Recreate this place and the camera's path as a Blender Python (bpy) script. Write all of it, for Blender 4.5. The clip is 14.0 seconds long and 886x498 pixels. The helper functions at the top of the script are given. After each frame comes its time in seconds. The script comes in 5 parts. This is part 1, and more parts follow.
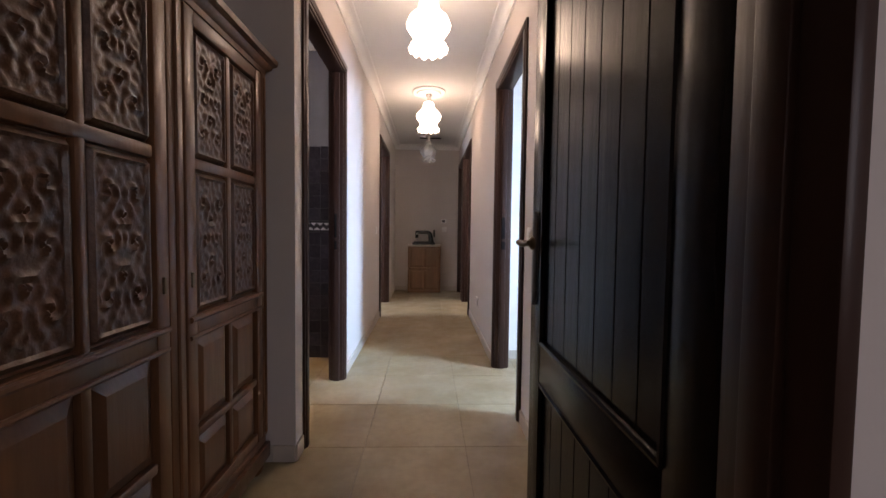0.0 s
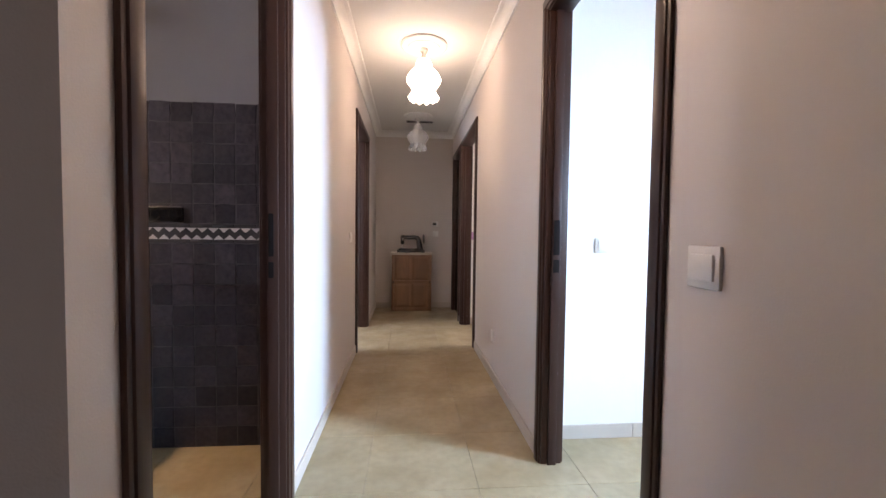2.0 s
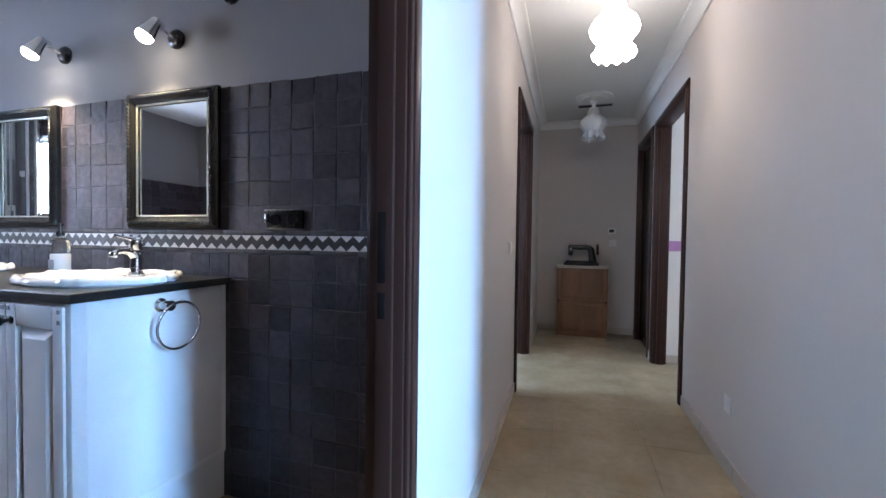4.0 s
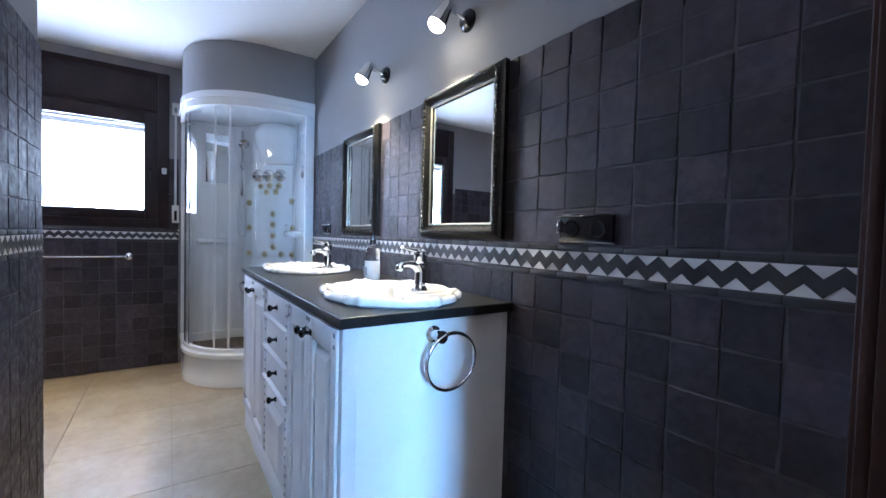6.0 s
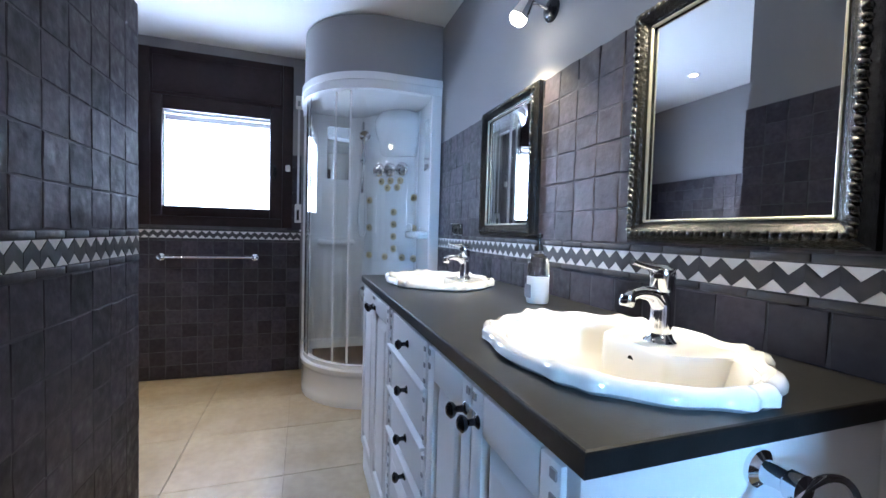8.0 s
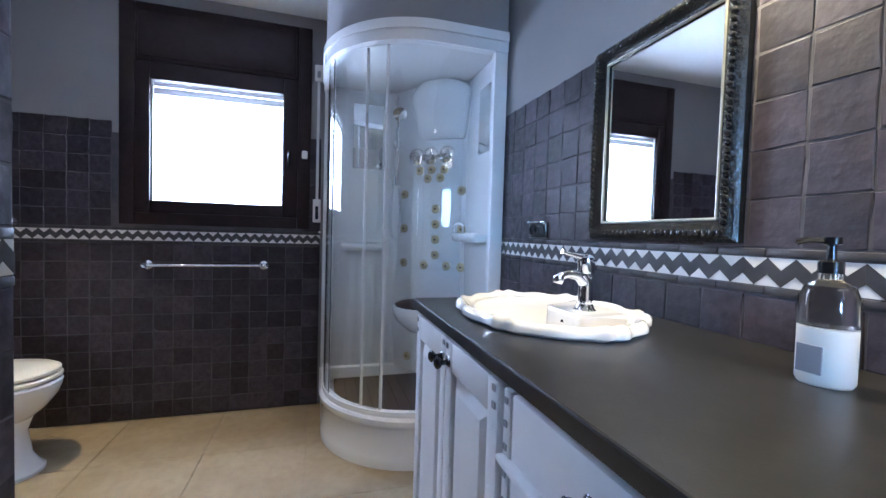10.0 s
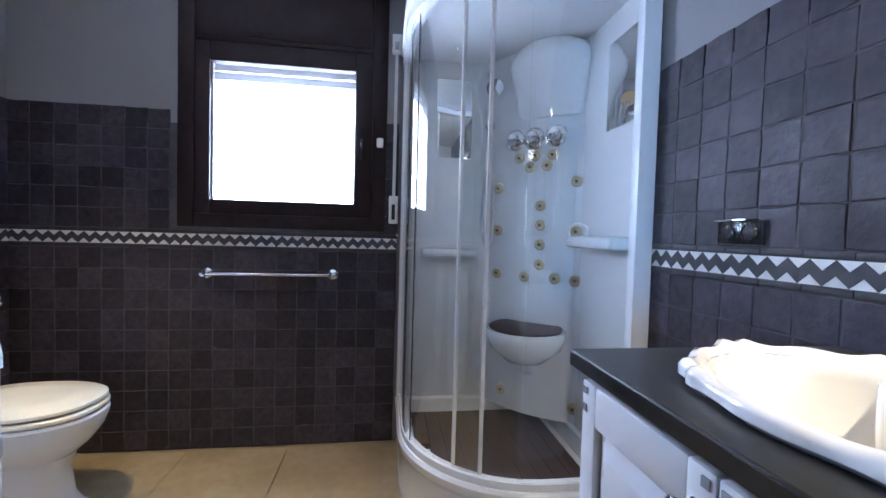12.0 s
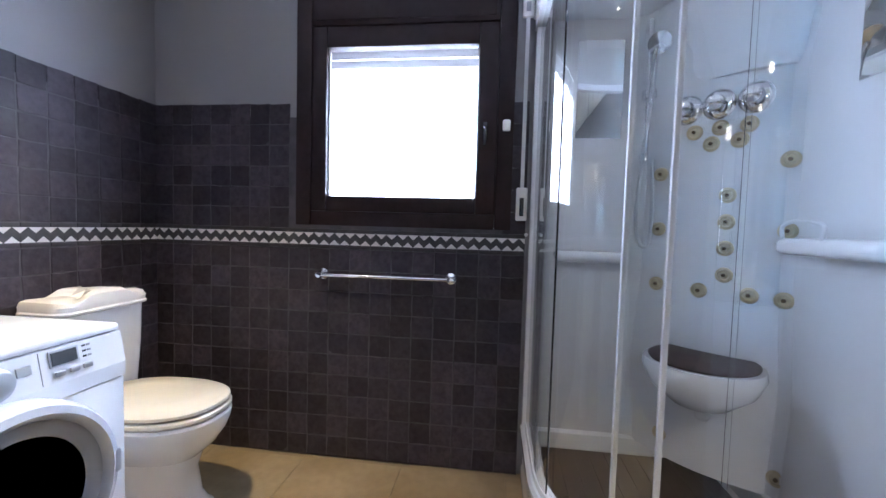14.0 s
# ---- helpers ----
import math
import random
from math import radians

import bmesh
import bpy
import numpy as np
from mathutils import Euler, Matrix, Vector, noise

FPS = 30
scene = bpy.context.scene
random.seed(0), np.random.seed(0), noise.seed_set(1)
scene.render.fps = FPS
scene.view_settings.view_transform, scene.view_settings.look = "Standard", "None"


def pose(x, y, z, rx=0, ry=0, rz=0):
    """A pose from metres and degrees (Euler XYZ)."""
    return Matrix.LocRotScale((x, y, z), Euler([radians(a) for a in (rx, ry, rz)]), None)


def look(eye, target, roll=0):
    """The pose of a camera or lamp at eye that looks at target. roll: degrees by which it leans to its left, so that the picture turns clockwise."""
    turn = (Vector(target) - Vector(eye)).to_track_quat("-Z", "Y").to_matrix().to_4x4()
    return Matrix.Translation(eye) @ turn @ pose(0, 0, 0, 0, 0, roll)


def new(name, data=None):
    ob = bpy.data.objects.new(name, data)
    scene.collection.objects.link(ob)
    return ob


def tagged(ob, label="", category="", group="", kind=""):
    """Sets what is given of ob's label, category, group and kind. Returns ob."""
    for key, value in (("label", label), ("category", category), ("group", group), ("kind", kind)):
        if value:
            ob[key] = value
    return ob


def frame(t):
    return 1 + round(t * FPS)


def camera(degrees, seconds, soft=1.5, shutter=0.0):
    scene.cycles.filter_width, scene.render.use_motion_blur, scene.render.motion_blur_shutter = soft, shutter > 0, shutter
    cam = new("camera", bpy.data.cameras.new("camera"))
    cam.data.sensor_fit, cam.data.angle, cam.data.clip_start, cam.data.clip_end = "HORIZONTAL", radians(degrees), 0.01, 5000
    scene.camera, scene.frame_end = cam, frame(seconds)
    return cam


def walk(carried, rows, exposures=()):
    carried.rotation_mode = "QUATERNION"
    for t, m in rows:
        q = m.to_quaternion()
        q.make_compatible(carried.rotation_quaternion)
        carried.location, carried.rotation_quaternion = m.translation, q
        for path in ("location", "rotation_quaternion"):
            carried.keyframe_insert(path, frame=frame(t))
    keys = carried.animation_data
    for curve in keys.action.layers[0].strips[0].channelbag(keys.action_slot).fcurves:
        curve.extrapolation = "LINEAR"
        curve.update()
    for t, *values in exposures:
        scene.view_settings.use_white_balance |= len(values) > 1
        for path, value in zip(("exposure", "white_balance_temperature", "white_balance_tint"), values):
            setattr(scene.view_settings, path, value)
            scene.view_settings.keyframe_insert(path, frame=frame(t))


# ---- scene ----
cam = camera(94.5, 14.0, soft=1.5)
PATH = [
    (0, (0.531, 0.432, 1.033), (0.602, 2.429, 0.945), 0.7),
    (0.5, (0.497, 0.756, 1.057), (0.593, 2.752, 0.964), 0.6),
    (1, (0.466, 1.071, 1.068), (0.593, 3.065, 0.977), 0.4),
    (1.5, (0.442, 1.359, 1.059), (0.589, 3.352, 0.976), 0.6),
    (2, (0.411, 1.644, 1.076), (0.581, 3.635, 0.997), 0.7),
    (4.5, (0.255, 2.505, 1.084), (-0.653, 4.287, 1.053), 1.1),
    (5, (0.183, 2.628, 1.096), (-1.046, 4.204, 1.050), 1.3),
    (5.5, (0.058, 2.735, 1.097), (-1.431, 4.067, 1.044), 1.4),
    (6, (-0.068, 2.818, 1.12), (-1.731, 3.93, 1.054), 1.5),
    (6.5, (-0.207, 2.872, 1.129), (-1.964, 3.826, 1.063), 1.6),
    (7, (-0.356, 2.902, 1.132), (-2.186, 3.704, 1.062), 1.6),
    (7.5, (-0.524, 2.904, 1.126), (-2.405, 3.579, 1.051), 1.6),
    (8, (-0.699, 2.901, 1.122), (-2.592, 3.548, 1.041), 1.6),
    (10.5, (-1.561, 2.881, 1.112), (-3.485, 3.422, 1.038), 1.7),
    (11, (-1.723, 2.883, 1.116), (-3.662, 3.37, 1.037), 1.7),
    (11.5, (-1.848, 2.87, 1.116), (-3.811, 3.25, 1.046), 1.6),
    (12, (-1.926, 2.823, 1.115), (-3.905, 3.1, 1.045), 1.6),
    (12.5, (-2.025, 2.769, 1.12), (-4.018, 2.926, 1.05), 1.7),
    (13, (-2.092, 2.736, 1.122), (-4.09, 2.742, 1.041), 1.7),
    (13.5, (-2.169, 2.733, 1.127), (-4.162, 2.593, 1.027), 1.6),
    (14, (-2.252, 2.743, 1.128), (-4.234, 2.498, 1.021), 1.6),
]
EXPOSURES = [(0.0, 0.16, 8000, 31), (0.5, 0.16, 8000, 31), (1.0, 0.34, 8000, 31), (1.5, 0.48, 8000, 30), (2.0, 0.56, 8000, 30), (3.2, 0.32, 7000, 22), (4.5, 0.28, 5500, 14), (6.0, 0.42, 5500, 13), (8.0, 0.32, 5500, 12), (10.5, 0.2, 5450, 14), (12.5, 0.38, 5650, 15), (14.0, 0.46, 5850, 16)]
walk(cam, [(t, look(eye, target, roll)) for t, eye, target, roll in PATH], EXPOSURES)

# ---- world and large lights ----
world = bpy.data.worlds.new("sky")
scene.world = world
world.use_nodes = True
sky = world.node_tree.nodes.new("ShaderNodeTexSky")
sky.sky_type, sky.sun_disc, sky.sun_elevation, sky.sun_rotation = "NISHITA", False, radians(48), radians(150)
world.node_tree.nodes["Background"].inputs[1].default_value = 0.1
world.node_tree.links.new(sky.outputs[0], world.node_tree.nodes["Background"].inputs[0])


def lamp(name, kind, eye, target, power, colour, size=0.1, size_y=None, spot=60, blend=0.6, spread=180):
    data = bpy.data.lights.new(name, kind)
    data.energy, data.color = power, colour
    if kind == "AREA":
        data.shape, data.size, data.size_y = "RECTANGLE", size, size_y or size
        data.spread = radians(spread)
    else:
        data.shadow_soft_size = size
    if kind == "SPOT":
        data.spot_size, data.spot_blend = radians(spot), blend
    ob = new(name, data)
    ob.matrix_world = look(eye, target)
    return ob


DAY, WARM = (0.34, 0.63, 1.0), (1.0, 0.81, 0.48)
lamp("daylight_bath_window", "AREA", (-4.30, 2.30, 1.60), (-3.0, 2.30, 1.60), 48, (0.68, 0.785, 1.0), 0.80, 0.80)
lamp("daylight_east_room", "AREA", (4.05, 1.93, 1.70), (0.5, 2.95, 0.80), 68, (0.30, 0.62, 1.0), 0.74, 0.90, spread=70)
lamp("daylight_far_east_room", "AREA", (3.6, 6.6, 1.55), (2.0, 6.6, 1.55), 60, DAY, 1.1, 1.2)
lamp("daylight_far_west_room", "AREA", (-2.6, 5.0, 1.55), (-1.0, 5.4, 1.55), 45, DAY, 1.1, 1.2)
lamp("daylight_start_room", "AREA", (1.9, -1.6, 1.5), (0.6, 0.9, 1.1), 10, (0.70, 0.82, 1.0), 1.0, 1.2)


# ---- materials ----
def mat(name, colour, rough=0.5, metal=0.0, vary=0.0, scale=3.0, grain=0.0, grain_scale=60.0, bump=0.0, bump_scale=40.0,
        tint=None, coat=0.0, stretch=(1, 1, 1), per_piece=0.0, rough_vary=0.0, spec=0.5):
    """Principled surface: broad mottling towards tint, fine grain, bump, and a change from piece to piece."""
    m = bpy.data.materials.new(name)
    m.use_nodes = True
    nt = m.node_tree
    n, l = nt.nodes, nt.links
    b = n["Principled BSDF"]
    b.inputs["Roughness"].default_value, b.inputs["Metallic"].default_value = rough, metal
    b.inputs["Coat Weight"].default_value = coat
    b.inputs["Specular IOR Level"].default_value = spec
    b.inputs["Coat Roughness"].default_value = 0.08
    co = n.new("ShaderNodeTexCoord")
    mp = n.new("ShaderNodeMapping")
    mp.inputs["Scale"].default_value = stretch
    geo = n.new("ShaderNodeNewGeometry")
    l.new(geo.outputs["Position"], mp.inputs["Vector"])
    out = None
    base = n.new("ShaderNodeRGB")
    base.outputs[0].default_value = (*colour, 1)
    out = base.outputs[0]

    def noise_node(s, detail):
        t = n.new("ShaderNodeTexNoise")
        t.inputs["Scale"].default_value, t.inputs["Detail"].default_value = s, detail
        l.new(mp.outputs[0], t.inputs["Vector"])
        return t

    def blend(fac, a, colour_b):
        x = n.new("ShaderNodeMix")
        x.data_type = "RGBA"
        l.new(fac, x.inputs["Factor"])
        l.new(a, x.inputs["A"])
        x.inputs["B"].default_value = (*colour_b, 1)
        return x.outputs["Result"]

    def ramp(src, lo, hi, top):
        r = n.new("ShaderNodeMapRange")
        r.inputs["From Min"].default_value, r.inputs["From Max"].default_value, r.inputs["To Max"].default_value = lo, hi, top
        l.new(src, r.inputs["Value"])
        return r.outputs["Result"]

    dark = tint or tuple(c * 0.6 for c in colour)
    if vary:
        out = blend(ramp(noise_node(scale, 5).outputs["Fac"], 0.35, 0.68, vary), out, dark)
    if grain:
        out = blend(ramp(noise_node(grain_scale, 3).outputs["Fac"], 0.4, 0.7, grain), out, tuple(c * 0.5 for c in colour))
    if per_piece:
        info = n.new("ShaderNodeObjectInfo")
        hsv = n.new("ShaderNodeHueSaturation")
        add = n.new("ShaderNodeMath")
        l.new(info.outputs["Random"], add.inputs[0])
        l.new(geo.outputs["Random Per Island"], add.inputs[1])
        fr = n.new("ShaderNodeMath")
        fr.operation = "FRACT"
        l.new(add.outputs[0], fr.inputs[0])
        l.new(ramp(fr.outputs[0], 0, 1, 1.0), hsv.inputs["Value"])
        r = hsv.inputs["Value"].links[0].from_node
        r.inputs["To Min"].default_value, r.inputs["To Max"].default_value = 1 - per_piece, 1 + per_piece
        l.new(out, hsv.inputs["Color"])
        out = hsv.outputs[0]
    l.new(out, b.inputs["Base Color"])
    if rough_vary:
        r = ramp(noise_node(scale * 2.3, 4).outputs["Fac"], 0.3, 0.7, rough + rough_vary)
        r.node.inputs["To Min"].default_value = rough
        l.new(r, b.inputs["Roughness"])
    if bump:
        bp = n.new("ShaderNodeBump")
        bp.inputs["Strength"].default_value, bp.inputs["Distance"].default_value = bump, 0.004
        l.new(noise_node(bump_scale, 4).outputs["Fac"], bp.inputs["Height"])
        l.new(bp.outputs[0], b.inputs["Normal"])
    return m


def glass_mat(name, colour=(1, 1, 1), rough=0.0, ior=1.45):
    m = mat(name, colour, rough)
    b = m.node_tree.nodes["Principled BSDF"]
    b.inputs["Transmission Weight"].default_value, b.inputs["IOR"].default_value = 1.0, ior
    return m


def glow_mat(name, colour, strength, base=(0.9, 0.88, 0.82)):
    m = mat(name, base, 0.25)
    b = m.node_tree.nodes["Principled BSDF"]
    b.inputs["Emission Color"].default_value, b.inputs["Emission Strength"].default_value = (*colour, 1), strength
    return m


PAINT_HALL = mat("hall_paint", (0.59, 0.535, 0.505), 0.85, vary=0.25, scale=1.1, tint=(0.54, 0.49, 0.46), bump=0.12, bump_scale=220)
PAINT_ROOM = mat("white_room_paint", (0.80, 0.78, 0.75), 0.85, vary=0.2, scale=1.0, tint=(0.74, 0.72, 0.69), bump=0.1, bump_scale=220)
PAINT_BATH = mat("grey_bath_paint", (0.25, 0.242, 0.25), 0.8, vary=0.3, scale=1.4, tint=(0.21, 0.203, 0.21), bump=0.12, bump_scale=220)
CEILING = mat("ceiling_white", (0.80, 0.80, 0.79), 0.9, vary=0.15, scale=0.9, tint=(0.74, 0.73, 0.72), bump=0.06, bump_scale=150)
FLOOR = mat("beige_floor_tile", (0.41, 0.325, 0.207), 0.36, vary=0.95, scale=3.0, tint=(0.29, 0.215, 0.118), grain=0.2, grain_scale=24,
            bump=0.08, bump_scale=30, per_piece=0.05, rough_vary=0.22)
GROUT = mat("floor_grout", (0.36, 0.285, 0.185), 0.9, vary=0.4, scale=5)
SKIRT = mat("skirting_tile", (0.52, 0.46, 0.40), 0.4, vary=0.5, scale=5, tint=(0.48, 0.41, 0.35))
WOOD = mat("dark_stained_wood", (0.050, 0.022, 0.016), 0.38, vary=0.7, scale=6, tint=(0.028, 0.012, 0.009), grain=0.45, grain_scale=30,
           bump=0.12, bump_scale=50, stretch=(1, 1, 0.08), coat=0.06, spec=0.2)
DOORWOOD = mat("very_dark_door_wood", (0.009, 0.0055, 0.005), 0.27, vary=0.6, scale=6, tint=(0.006, 0.0035, 0.003), grain=0.4, grain_scale=30,
               bump=0.1, bump_scale=50, stretch=(1, 1, 0.08), coat=0.02, spec=0.11)
OAK = mat("old_carved_oak", (0.19, 0.083, 0.039), 0.36, vary=0.7, scale=5, tint=(0.060, 0.025, 0.013), grain=0.5, grain_scale=40,
          bump=0.2, bump_scale=60, stretch=(1, 1, 0.12), coat=0.12, spec=0.32)
OAKCARVED = mat("carved_oak_relief", (0.125, 0.055, 0.028), 0.38, vary=0.7, scale=14, tint=(0.036, 0.016, 0.009), grain=0.5, grain_scale=90,
                bump=0.35, bump_scale=120, coat=0.12, spec=0.32)
PINE = mat("worn_brown_cabinet", (0.23, 0.115, 0.055), 0.42, vary=0.6, scale=7, tint=(0.13, 0.06, 0.03), grain=0.4, grain_scale=40,
           bump=0.1, stretch=(1, 1, 0.15))
MARBLETOP = mat("pale_cabinet_top", (0.55, 0.48, 0.42), 0.4, vary=0.5, scale=8)
WINDOWWOOD = mat("dark_window_wood", (0.030, 0.018, 0.019), 0.42, vary=0.6, scale=6, tint=(0.018, 0.011, 0.012), grain=0.4, grain_scale=30, bump=0.1, bump_scale=50, spec=0.2)
STRIKE = mat("dark_iron_strike", (0.012, 0.008, 0.007), 0.8, 0.0, vary=0.4, scale=20, spec=0.08)
IRON = mat("black_enamel", (0.012, 0.011, 0.012), 0.22, vary=0.3, scale=20, coat=0.4)
ZELLIGE = mat("dark_zellige_glaze", (0.032, 0.0258, 0.036), 0.38, vary=0.95, scale=14, tint=(0.050, 0.038, 0.047), grain=0.6, grain_scale=50,
              bump=0.75, bump_scale=26, per_piece=0.5, rough_vary=0.35, spec=0.4)
ZGROUT = mat("tile_grout", (0.088, 0.080, 0.088), 0.9, vary=0.8, scale=14, tint=(0.04, 0.04, 0.042), bump=0.3)
ZTRIM = mat("black_trim_tile", (0.030, 0.027, 0.031), 0.5, vary=0.7, scale=18, tint=(0.045, 0.04, 0.04), bump=0.5, bump_scale=40)
ZWHITE = mat("white_zigzag_tile", (0.72, 0.70, 0.68), 0.3, vary=0.4, scale=25, tint=(0.52, 0.5, 0.5), bump=0.2)
ZBLACK = mat("black_zigzag_tile", (0.035, 0.034, 0.038), 0.28, vary=0.6, scale=25, tint=(0.07, 0.065, 0.065), bump=0.2)
VANITY = mat("white_vanity_paint", (0.74, 0.73, 0.74), 0.42, vary=0.35, scale=6, tint=(0.62, 0.61, 0.63), bump=0.08, bump_scale=90)
VDARK = mat("grey_vanity_inset", (0.26, 0.25, 0.27), 0.4, vary=0.3)
GRANITE = mat("black_granite", (0.009, 0.0085, 0.008), 0.34, vary=0.4, scale=30, tint=(0.035, 0.033, 0.033), grain=0.4, grain_scale=260, bump=0.03, bump_scale=300)
PORCELAIN = mat("white_porcelain", (0.80, 0.78, 0.75), 0.07, vary=0.2, scale=4, tint=(0.76, 0.74, 0.70), coat=0.5)
SEATCREAM = mat("cream_toilet_seat", (0.74, 0.69, 0.57), 0.22, vary=0.25, scale=5, coat=0.3)
CHROME = mat("chrome", (0.82, 0.82, 0.84), 0.07, 1.0, vary=0.15, scale=30, tint=(0.6, 0.6, 0.62))
DARKCHROME = mat("dark_metal", (0.06, 0.06, 0.065), 0.25, 0.9, vary=0.3, scale=30)
BRASS = mat("aged_brass", (0.20, 0.145, 0.09), 0.38, 1.0, vary=0.5, scale=25)
PLATE = mat("dark_bronze_plate", (0.085, 0.075, 0.070), 0.36, 0.7, vary=0.4, scale=25)
LEVER = mat("worn_bronze_lever", (0.16, 0.11, 0.065), 0.38, 0.9, vary=0.5, scale=40)
MIRROR = mat("mirror_silver", (0.86, 0.88, 0.88), 0.015, 1.0)
PEWTER = mat("dark_pewter_frame", (0.050, 0.049, 0.047), 0.25, 0.75, vary=0.7, scale=40, tint=(0.018, 0.018, 0.018), bump=0.5, bump_scale=120)
GOLDBEAD = mat("pale_gold_bead", (0.44, 0.42, 0.34), 0.35, 0.8, vary=0.4, scale=40)
ACRYLIC = mat("white_acrylic", (0.71, 0.71, 0.715), 0.16, vary=0.2, scale=3, tint=(0.60, 0.60, 0.62), coat=0.4)
WHITEMETAL = mat("white_lacquered_profile", (0.76, 0.76, 0.77), 0.22, vary=0.15, scale=5)
WHITEPLASTIC = mat("white_plastic", (0.74, 0.72, 0.69), 0.3, vary=0.2, scale=10)
APPLIANCE = mat("white_appliance_enamel", (0.76, 0.77, 0.78), 0.25, vary=0.15, scale=5, coat=0.2)
GREYPLASTIC = mat("grey_plastic", (0.28, 0.29, 0.31), 0.35, vary=0.3, scale=12)
DOORRING = mat("pale_silver_door_ring", (0.60, 0.64, 0.70), 0.24, 0.25, vary=0.2, scale=8, coat=0.3)
SILVERPLASTIC = mat("silver_plastic", (0.46, 0.48, 0.51), 0.28, 0.5, vary=0.3, scale=12)
BLACKGLASS = mat("black_socket_well", (0.014, 0.014, 0.017), 0.12, vary=0.3, scale=8, coat=0.5)
SMOKED = mat("smoked_porthole", (0.060, 0.057, 0.068), 0.22, vary=0.4, scale=9)
DISPLAY = mat("display_grey", (0.06, 0.065, 0.07), 0.2, vary=0.2)
NOZZLE = mat("brass_nozzle", (0.60, 0.51, 0.34), 0.35, 0.7, vary=0.5, scale=60)
SLATS = mat("brown_slat_wood", (0.055, 0.030, 0.023), 0.6, vary=0.6, scale=12, grain=0.5, grain_scale=60, stretch=(1, 0.2, 1), bump=0.2)
SHUTTER = mat("grey_shutter_slat", (0.62, 0.62, 0.63), 0.5, vary=0.2)
HOSE = mat("steel_hose", (0.55, 0.56, 0.58), 0.28, 0.9, bump=0.6, bump_scale=300)
SOAP = mat("cream_soap", (0.76, 0.72, 0.66), 0.4, vary=0.2)
LILAC = mat("lilac_wall_border", (0.50, 0.25, 0.50), 0.6, vary=0.4, scale=20)
GLASS = glass_mat("clear_glass", (0.97, 0.99, 0.98))
BOTTLE = glass_mat("bottle_plastic", (0.96, 0.96, 0.95), 0.08)
OPALON = glow_mat("lit_opal_glass", (1.0, 0.89, 0.74), 9.5)
OPALOFF = glass_mat("ribbed_clear_glass", (0.95, 0.94, 0.92), 0.22)
OPALOFF.node_tree.nodes["Principled BSDF"].inputs["Transmission Weight"].default_value = 0.45
BULB = glow_mat("lit_bulb", (1.0, 0.86, 0.6), 60)
DOWNGLOW = glow_mat("lit_downlight", (1.0, 0.86, 0.62), 40)


# ---- mesh helpers ----
def link_mesh(name, bm, material, parent=None, smooth=False):
    me = bpy.data.meshes.new(name)
    bmesh.ops.recalc_face_normals(bm, faces=bm.faces[:])
    bm.to_mesh(me)
    bm.free()
    me.materials.append(material)
    if smooth:
        me.polygons.foreach_set("use_smooth", [True] * len(me.polygons))
        me.set_sharp_from_angle(angle=radians(38))
    ob = new(name, me)
    ob.parent = parent
    return ob


def part(name, bm, material, parent, label="", smooth=True):
    ob = link_mesh(name, bm, material, parent, smooth)
    if label:
        ob["label"] = label
    return ob


def thing(name, m, label, category, group="", kind=""):
    ob = new(name)
    ob.empty_display_size = 0.1
    ob.matrix_world = m
    return tagged(ob, label, category, group, kind)


def bm_new():
    return bmesh.new()


def box(bm, x0, x1, y0, y1, z0, z1, bevel=0.0, seg=2):
    vs = [bm.verts.new((x, y, z)) for x in (x0, x1) for y in (y0, y1) for z in (z0, z1)]
    quads = [(0, 1, 3, 2), (4, 6, 7, 5), (0, 4, 5, 1), (2, 3, 7, 6), (0, 2, 6, 4), (1, 5, 7, 3)]
    fs = [bm.faces.new([vs[i] for i in q]) for q in quads]
    if bevel:
        es = list({e for f in fs for e in f.edges})
        bmesh.ops.bevel(bm, geom=es, offset=bevel, segments=seg, affect="EDGES", profile=0.5)
    return bm


def boxed(*args, **kw):
    return box(bm_new(), *args, **kw)


def loft(bm, rings, cap0=True, cap1=True, closed=True):
    """Skin over rings of points, all of one count."""
    vr = [[bm.verts.new(p) for p in ring] for ring in rings]
    for a, b in zip(vr, vr[1:]):
        n = len(a)
        for i in range(n if closed else n - 1):
            bm.faces.new((a[i], a[(i + 1) % n], b[(i + 1) % n], b[i]))
    if cap0:
        bm.faces.new(vr[0][::-1])
    if cap1:
        bm.faces.new(vr[-1])
    return bm


def lathe(bm, profile, seg=32, m=None, wave=0.0, waves=0, wave_from=0.0):
    """Turn (r, z) pairs round z; wave scallops the lower rim."""
    rings = []
    for r, z in profile:
        ring = []
        for i in range(seg):
            a = 2 * math.pi * i / seg
            k = wave * math.cos(waves * a) if waves and z < wave_from else 0.0
            p = Vector((r * math.cos(a) * (1 + k), r * math.sin(a) * (1 + k), z + k * 0.12))
            ring.append(m @ p if m else p)
        rings.append(ring)
    return loft(bm, rings)


